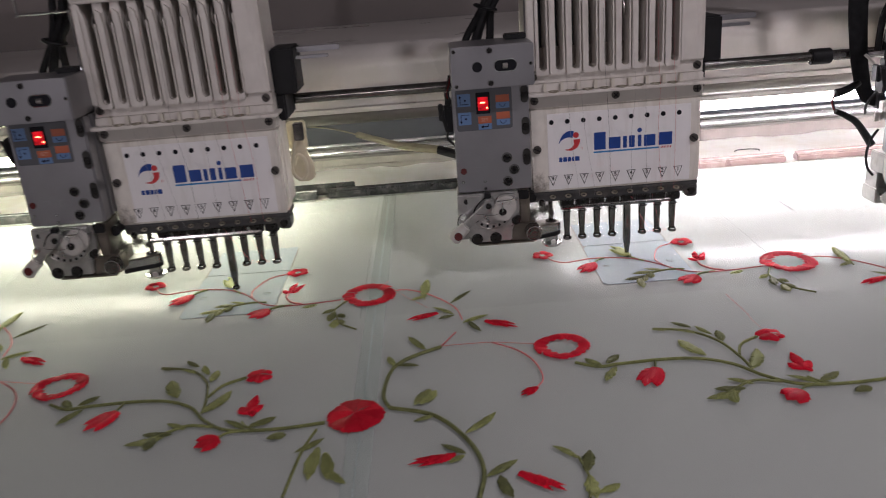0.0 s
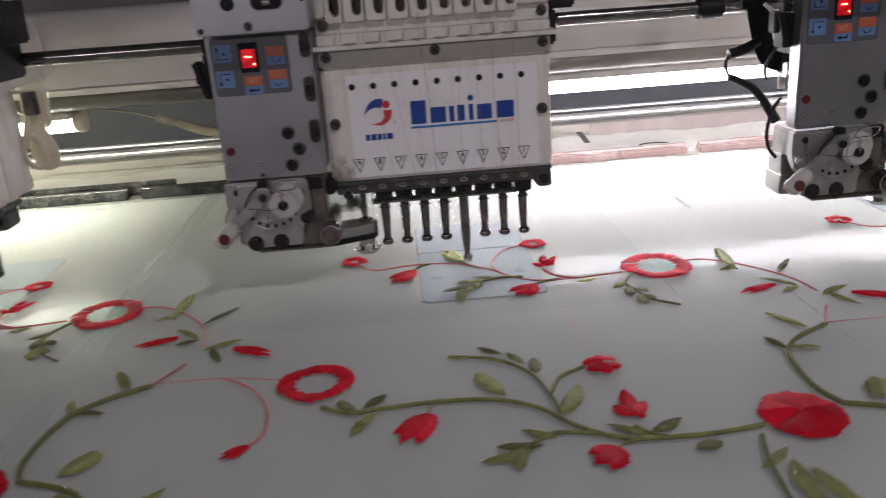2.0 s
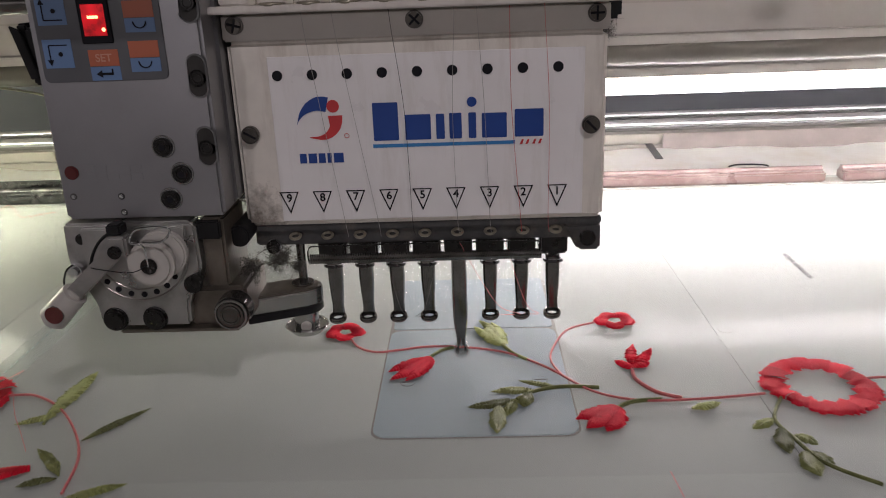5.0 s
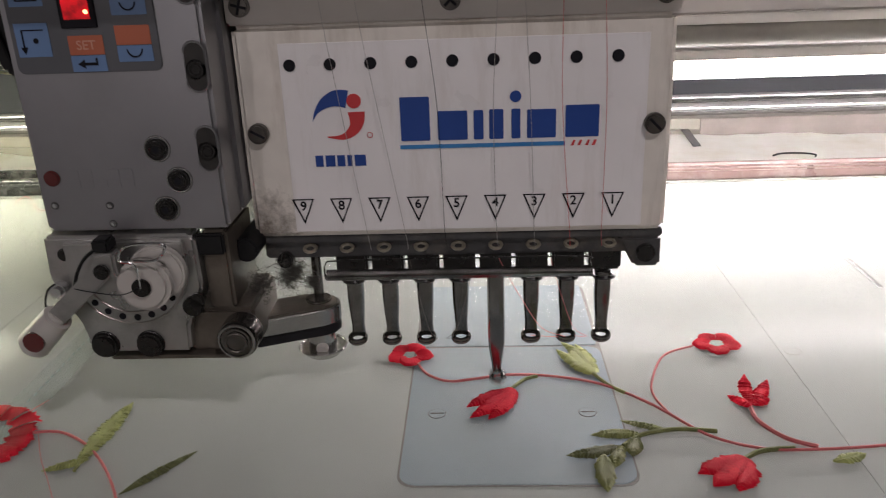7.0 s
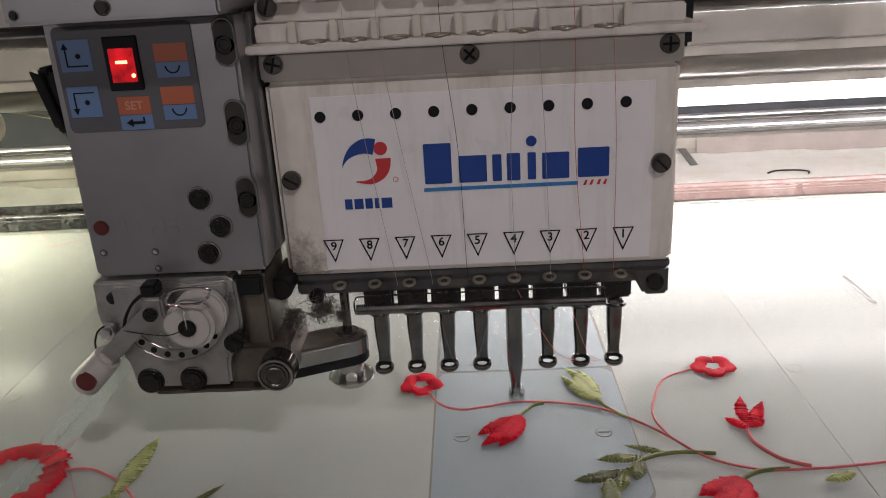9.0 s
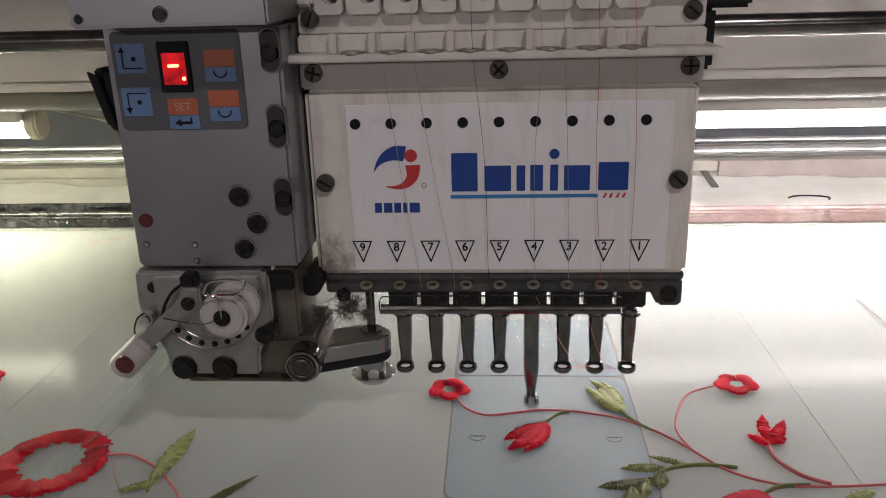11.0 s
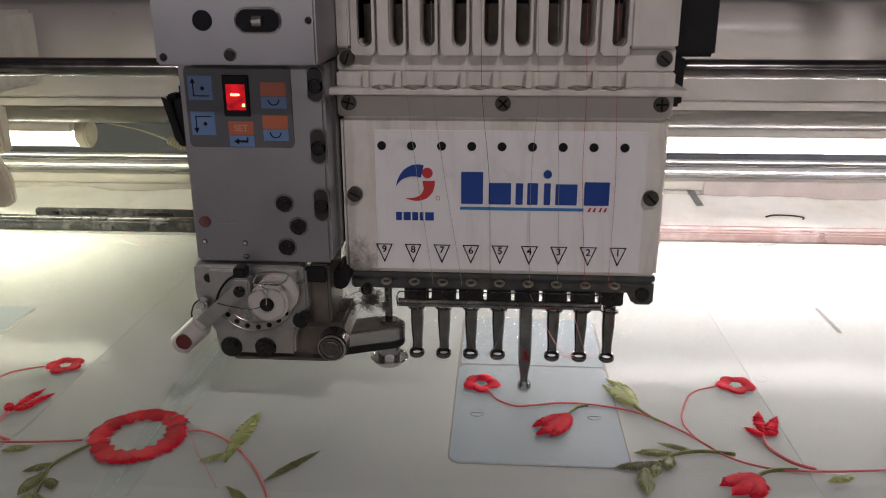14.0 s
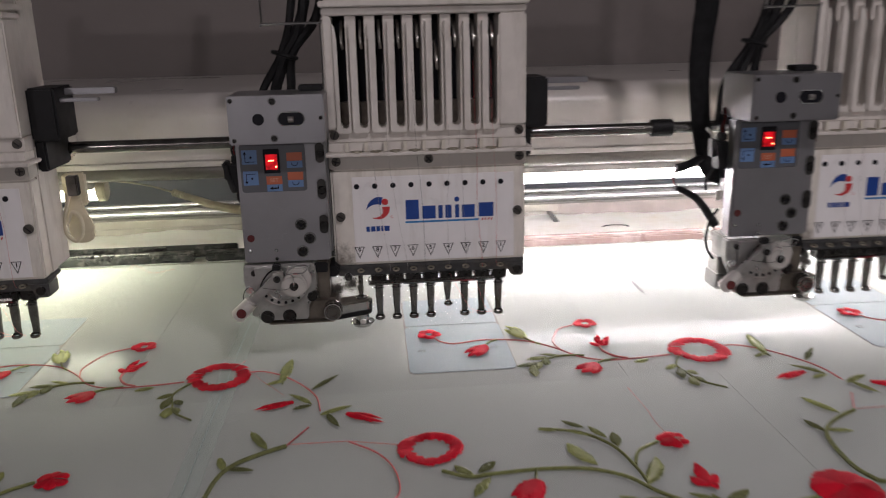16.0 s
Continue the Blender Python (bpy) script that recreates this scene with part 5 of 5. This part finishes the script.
def motif():
    # the row under the needles
    flower((-0.093, 0.048), 0.013, 5, 0.30)
    flower((0.083, 0.057), 0.013, 5, 0.30)
    flower((0.178, -0.033), 0.029, 14, 0.58)
    leaf("bud", (-0.037, 0.007), (-0.057, -0.016), 0.017)
    leaf("bud", (0.064, -0.054), (0.044, -0.074), 0.020)
    leaf("green_bud", (0.008, 0.026), (-0.005, 0.060), 0.014)
    stem("red", 0.0007, [(-0.089, 0.041), (-0.082, 0.026), (-0.070, 0.018), (-0.056, 0.020), (-0.038, 0.024), (-0.015, 0.022), (0.011, 0.013), (0.034, -0.008), (0.054, -0.034), (0.076, -0.045), (0.100, -0.046), (0.125, -0.044), (0.146, -0.041)])
    stem("red", 0.0006, [(0.069, 0.054), (0.050, 0.043), (0.038, 0.016), (0.036, 0.000), (0.040, -0.015)])
    stem("red", 0.0011, [(0.081, -0.011), (0.081, -0.023), (0.089, -0.037), (0.101, -0.044)])
    stem("green", 0.001, [(-0.037, 0.009), (-0.029, 0.019), (-0.022, 0.022)])
    stem("green", 0.0012, [(0.061, -0.056), (0.074, -0.047), (0.090, -0.045)])
    stem("green", 0.001, [(0.022, 0.004), (0.014, 0.013), (0.007, 0.027)])
    leaf("petal", (0.082, -0.011), (0.073, 0.001), 0.007)
    leaf("petal", (0.082, -0.009), (0.088, 0.022), 0.007)
    leaf("petal", (0.083, -0.009), (0.098, 0.016), 0.007)
    leaf("petal", (0.084, -0.009), (0.093, -0.002), 0.007)
    leaf("leaf", (0.037, -0.030), (0.015, -0.021), 0.005)
    leaf("leaf", (0.024, -0.033), (-0.001, -0.033), 0.007)
    leaf("leaf", (0.013, -0.042), (-0.014, -0.049), 0.008)
    leaf("leaf", (0.003, -0.047), (0.001, -0.075), 0.009)
    leaf("leaf", (0.013, -0.042), (0.007, -0.058), 0.007)
    leaf("leaf", (0.021, -0.034), (0.016, -0.050), 0.008)
    stem("green", 0.0011, [(0.013, -0.042), (0.024, -0.033), (0.041, -0.029), (0.059, -0.031)])
    leaf("leaf", (0.103, -0.055), (0.120, -0.049), 0.007)
    stem("green", 0.001, [(0.155, -0.042), (0.142, -0.066), (0.145, -0.085), (0.151, -0.105), (0.169, -0.122)])
    leaf("leaf", (0.142, -0.066), (0.128, -0.075), 0.007)
    leaf("leaf", (0.142, -0.074), (0.138, -0.097), 0.009)
    leaf("leaf", (0.146, -0.081), (0.154, -0.090), 0.007)
    leaf("leaf", (0.145, -0.095), (0.145, -0.115), 0.01)
    leaf("leaf", (0.148, -0.095), (0.154, -0.108), 0.007)
    # the curl that leads to the big flower
    stem("red", 0.0007, [(0.204, -0.027), (0.220, -0.027), (0.241, -0.041), (0.261, -0.065), (0.275, -0.091), (0.280, -0.119)])
    leaf("leaf", (0.240, -0.053), (0.245, 0.001), 0.011)
    leaf("leaf", (0.244, -0.049), (0.225, -0.058), 0.006)
    leaf("leaf", (0.269, -0.075), (0.294, -0.043), 0.006)
    stem("green", 0.0009, [(0.241, -0.058), (0.240, -0.041)])
    leaf("bud", (0.253, -0.099), (0.223, -0.109), 0.01)
    leaf("leaf", (0.272, -0.105), (0.249, -0.081), 0.006)
    leaf("leaf", (0.272, -0.107), (0.255, -0.113), 0.006)
    stem("green", 0.0018, [(0.256, -0.178), (0.236, -0.189), (0.220, -0.201), (0.210, -0.216), (0.205, -0.240), (0.204, -0.266), (0.210, -0.284)])
    stem("red", 0.0008, [(0.272, -0.148), (0.256, -0.178)])
    leaf("leaf", (0.280, -0.127), (0.308, -0.112), 0.007)
    leaf("leaf", (0.286, -0.124), (0.298, -0.150), 0.006)
    leaf("bud", (0.305, -0.128), (0.334, -0.146), 0.01)
    leaf("leaf", (0.241, -0.181), (0.224, -0.149), 0.008)
    leaf("leaf", (0.212, -0.210), (0.205, -0.189), 0.007)
    leaf("leaf", (0.214, -0.208), (0.235, -0.212), 0.006)
    leaf("leaf", (0.231, -0.282), (0.245, -0.257), 0.013)
    flower((0.181, -0.292), 0.025, 8, 0.00)
    # the row in front
    flower((-0.109, -0.197), 0.025, 12, 0.58)
    stem("red", 0.0003, [(-0.223, -0.176), (-0.199, -0.176), (-0.175, -0.177), (-0.151, -0.183), (-0.131, -0.188)])
    stem("red", 0.0007, [(-0.175, -0.177), (-0.152, -0.198), (-0.139, -0.224), (-0.136, -0.255), (-0.145, -0.271)])
    leaf("bud", (-0.144, -0.270), (-0.161, -0.282), 0.008)
    stem("green", 0.0015, [(-0.103, -0.231), (-0.084, -0.242), (-0.065, -0.240), (-0.026, -0.238), (0.007, -0.242), (0.033, -0.257), (0.050, -0.280), (0.075, -0.299), (0.117, -0.303), (0.156, -0.299)])
    leaf("leaf", (-0.076, -0.237), (-0.061, -0.222), 0.008)
    leaf("leaf", (-0.068, -0.244), (-0.083, -0.268), 0.008)
    leaf("leaf", (-0.080, -0.240), (-0.093, -0.224), 0.008)
    leaf("bud", (-0.035, -0.255), (-0.052, -0.280), 0.021)
    stem("green", 0.001, [(-0.032, -0.238), (-0.036, -0.255)])
    stem("green", 0.0012, [(-0.017, -0.176), (0.014, -0.186), (0.035, -0.211), (0.043, -0.243), (0.045, -0.266)])
    leaf("leaf", (0.001, -0.179), (-0.019, -0.176), 0.005)
    leaf("leaf", (0.020, -0.179), (0.004, -0.164), 0.006)
    leaf("leaf", (0.023, -0.193), (0.003, -0.181), 0.005)
    leaf("leaf", (0.034, -0.197), (0.024, -0.176), 0.006)
    leaf("leaf", (0.039, -0.212), (0.041, -0.189), 0.009)
    leaf("leaf", (0.015, -0.237), (0.000, -0.202), 0.013)
    leaf("leaf", (0.044, -0.268), (0.063, -0.231), 0.012)
    stem("green", 0.0014, [(0.044, -0.240), (0.053, -0.221), (0.072, -0.209)])
    flower((0.085, -0.208), 0.013, 6, 0.00)
    leaf("petal", (0.086, -0.276), (0.078, -0.262), 0.01)
    leaf("petal", (0.086, -0.276), (0.089, -0.243), 0.01)
    leaf("petal", (0.086, -0.276), (0.098, -0.261), 0.01)
    leaf("petal", (0.087, -0.275), (0.094, -0.274), 0.01)
    leaf("leaf", (0.090, -0.300), (0.068, -0.282), 0.006)
    leaf("leaf", (0.091, -0.296), (0.113, -0.283), 0.009)
    stem("green", 0.001, [(0.100, -0.302), (0.090, -0.296), (0.084, -0.287)])
    leaf("bud", (0.069, -0.311), (0.050, -0.322), 0.021)
    stem("green", 0.001, [(0.089, -0.302), (0.075, -0.303), (0.068, -0.311)])
    stem("green", 0.0013, [(0.061, -0.292), (0.037, -0.287), (0.015, -0.301), (0.002, -0.308)])
    leaf("leaf", (0.037, -0.292), (0.018, -0.280), 0.006)
    leaf("leaf", (0.028, -0.298), (0.002, -0.295), 0.009)
    leaf("leaf", (0.022, -0.302), (-0.009, -0.309), 0.009)
    leaf("leaf", (0.015, -0.301), (0.012, -0.319), 0.01)
    leaf("leaf", (0.110, -0.316), (0.126, -0.312), 0.01)
    # the row nearest the edge
    stem("green", 0.0018, [(0.210, -0.284), (0.248, -0.302), (0.274, -0.343), (0.283, -0.381), (0.277, -0.415)])
    stem("green", 0.0012, [(0.150, -0.309), (0.142, -0.340), (0.136, -0.395)])
    leaf("leaf", (0.236, -0.282), (0.250, -0.260), 0.011)
    leaf("leaf", (0.250, -0.300), (0.230, -0.308), 0.006)
    leaf("leaf", (0.272, -0.331), (0.299, -0.303), 0.008)
    leaf("bud", (0.261, -0.360), (0.228, -0.367), 0.011)
    leaf("leaf", (0.271, -0.359), (0.252, -0.344), 0.006)
    leaf("leaf", (0.270, -0.361), (0.257, -0.369), 0.006)
    leaf("leaf", (0.284, -0.390), (0.309, -0.372), 0.008)
    leaf("bud", (0.310, -0.390), (0.337, -0.412), 0.011)
    leaf("leaf", (0.294, -0.389), (0.301, -0.416), 0.009)
    leaf("leaf", (0.354, -0.377), (0.337, -0.358), 0.006)
    leaf("leaf", (0.356, -0.394), (0.364, -0.367), 0.01)
    leaf("leaf", (0.360, -0.418), (0.377, -0.410), 0.008)
    leaf("leaf", (0.358, -0.398), (0.358, -0.424), 0.01)
    leaf("leaf", (0.158, -0.322), (0.136, -0.339), 0.007)
    leaf("leaf", (0.155, -0.334), (0.152, -0.377), 0.011)
    leaf("leaf", (0.161, -0.342), (0.167, -0.379), 0.01)
    leaf("leaf", (0.165, -0.365), (0.181, -0.385), 0.007)
    stem("green", 0.0011, [(0.353, -0.424), (0.357, -0.398), (0.354, -0.375)])


motif()
for k in (-3, -2, -1, 1, 2):
    for src in list(made):
        again(src, cloth, pose(k * P, 0, 0))

# loose ends of thread lying on the cloth
for pts in ([(0.079, -0.110), (0.0805, -0.132), (0.082, -0.157), (0.0815, -0.177), (0.084, -0.200)], [(-0.276, -0.022), (-0.261, -0.048), (-0.249, -0.065), (-0.236, -0.084)],
            [(-0.497, 0.356), (-0.499, 0.380), (-0.485, 0.367), (-0.460, 0.335), (-0.443, 0.344), (-0.432, 0.350)], [(-0.289, -0.012), (-0.286, -0.004), (-0.283, 0.003)]):
    part("loose_thread", hose([(x, y, CLOTH + 0.0012) for x, y in pts], 0.00020, 5), REDTHIN, cloth)

# the clamp bars that hold the cloth's far edge move with it
for x0, x1, m, lab in ((-1.5, -0.413, BARBLACK, "glossy black clamp bar on the cloth's edge"), (-0.396, -0.02, BARBLACK, "glossy black clamp bar on the cloth's edge"),
                       (-0.018, 0.358, BARBROWN, "worn brown clamp bar on the cloth's edge"), (0.376, 1.5, BARBROWN, "worn brown clamp bar on the cloth's edge")):
    bar = part("clamp_bar", merge(box(x0, x1, 0.3862, 0.4060, CLOTH - 0.0005, 0.7925, 0.002), rod((x0 + 0.001, 0.398, 0.7925), (x1 - 0.001, 0.398, 0.7925), 0.0042, seg=14)), m, cloth, lab)
part("clamp_clip", merge(box(-0.62, -0.352, 0.408, 0.416, 0.783, 0.801, 0.0015)), BARBLACK, cloth)
part("clamp_strip", box(-1.5, 1.5, 0.3835, 0.4065, CLOTH - 0.0025, CLOTH - 0.0008, 0.0004), TRACK, cloth)


# ---- what moves ----
def motions():
    # the cloth shifts under the needles
    shift = [(0, 0.0095, -0.014), (0.5, 0.007, -0.009), (1, 0.0105, -0.008), (1.5, 0.009, -0.003), (2, 0.003, -0.0015), (2.5, 0, 0), (3, 0.003, 0), (3.5, 0.002, 0.005), (4, 0.008, 0.007),
             (6.5, 0.064, 0.003), (7, 0.062, 0.0), (7.5, 0.062, 0.002), (8, 0.055, -0.001), (8.5, 0.055, 0.002), (9, 0.0555, -0.004), (11.5, 0.0675, -0.009), (12, 0.095, -0.006), (12.5, 0.09, -0.02),
             (13, 0.083, -0.030), (13.5, 0.085, -0.026), (14, 0.082, -0.021), (14.5, 0.0885, -0.0235), (15, 0.092, -0.023), (15.5, 0.094, -0.0235), (16, 0.09, -0.0205)]
    walk(cloth, [(t, pose(x, y, 0)) for t, x, y in shift])
    # the working foot drops to the cloth and rises again, stitch by stitch
    down = {0.0: -0.02, 0.5: -0.0275, 1.0: -0.0275, 1.5: -0.0285, 2.0: -0.0275, 2.5: -0.0285, 3.0: -0.0285, 3.5: -0.0275, 4.0: -0.0285, 6.5: -0.025, 7.0: -0.0285, 7.5: -0.0275, 8.0: -0.0285, 8.5: -0.024, 9.0: -0.022, 11.5: -0.0285, 12.0: -0.0285, 12.5: -0.018, 13.0: -0.0285, 13.5: -0.001, 14.0: -0.0275, 14.5: 0.0, 15.0: -0.012, 15.5: -0.022, 16.0: 0.0}
    rows = []
    for i in range(161):
        t = i / 10
        near = min(down, key=lambda q: abs(q - t))
        z = down[near] if abs(near - t) < 0.05 else (-0.027 if i % 2 == 0 else -0.004)
        # it passes that height on its way down
        for dt, dz in ((-0.025, 0.012), (0.025, -0.012)):
            if 0 <= t + dt <= 16:
                rows.append((t + dt, max(z + dz, -0.0295)))
    rows = [(0.0, rows[0][1])] + rows + [(16.0, rows[-1][1])]
    for h in heads.values():
        foot = [c for c in h.children if c.name.startswith("working_presser_foot")][0]
        walk(foot, [(t, pose(NX[3], 0, z)) for t, z in rows])


motions()
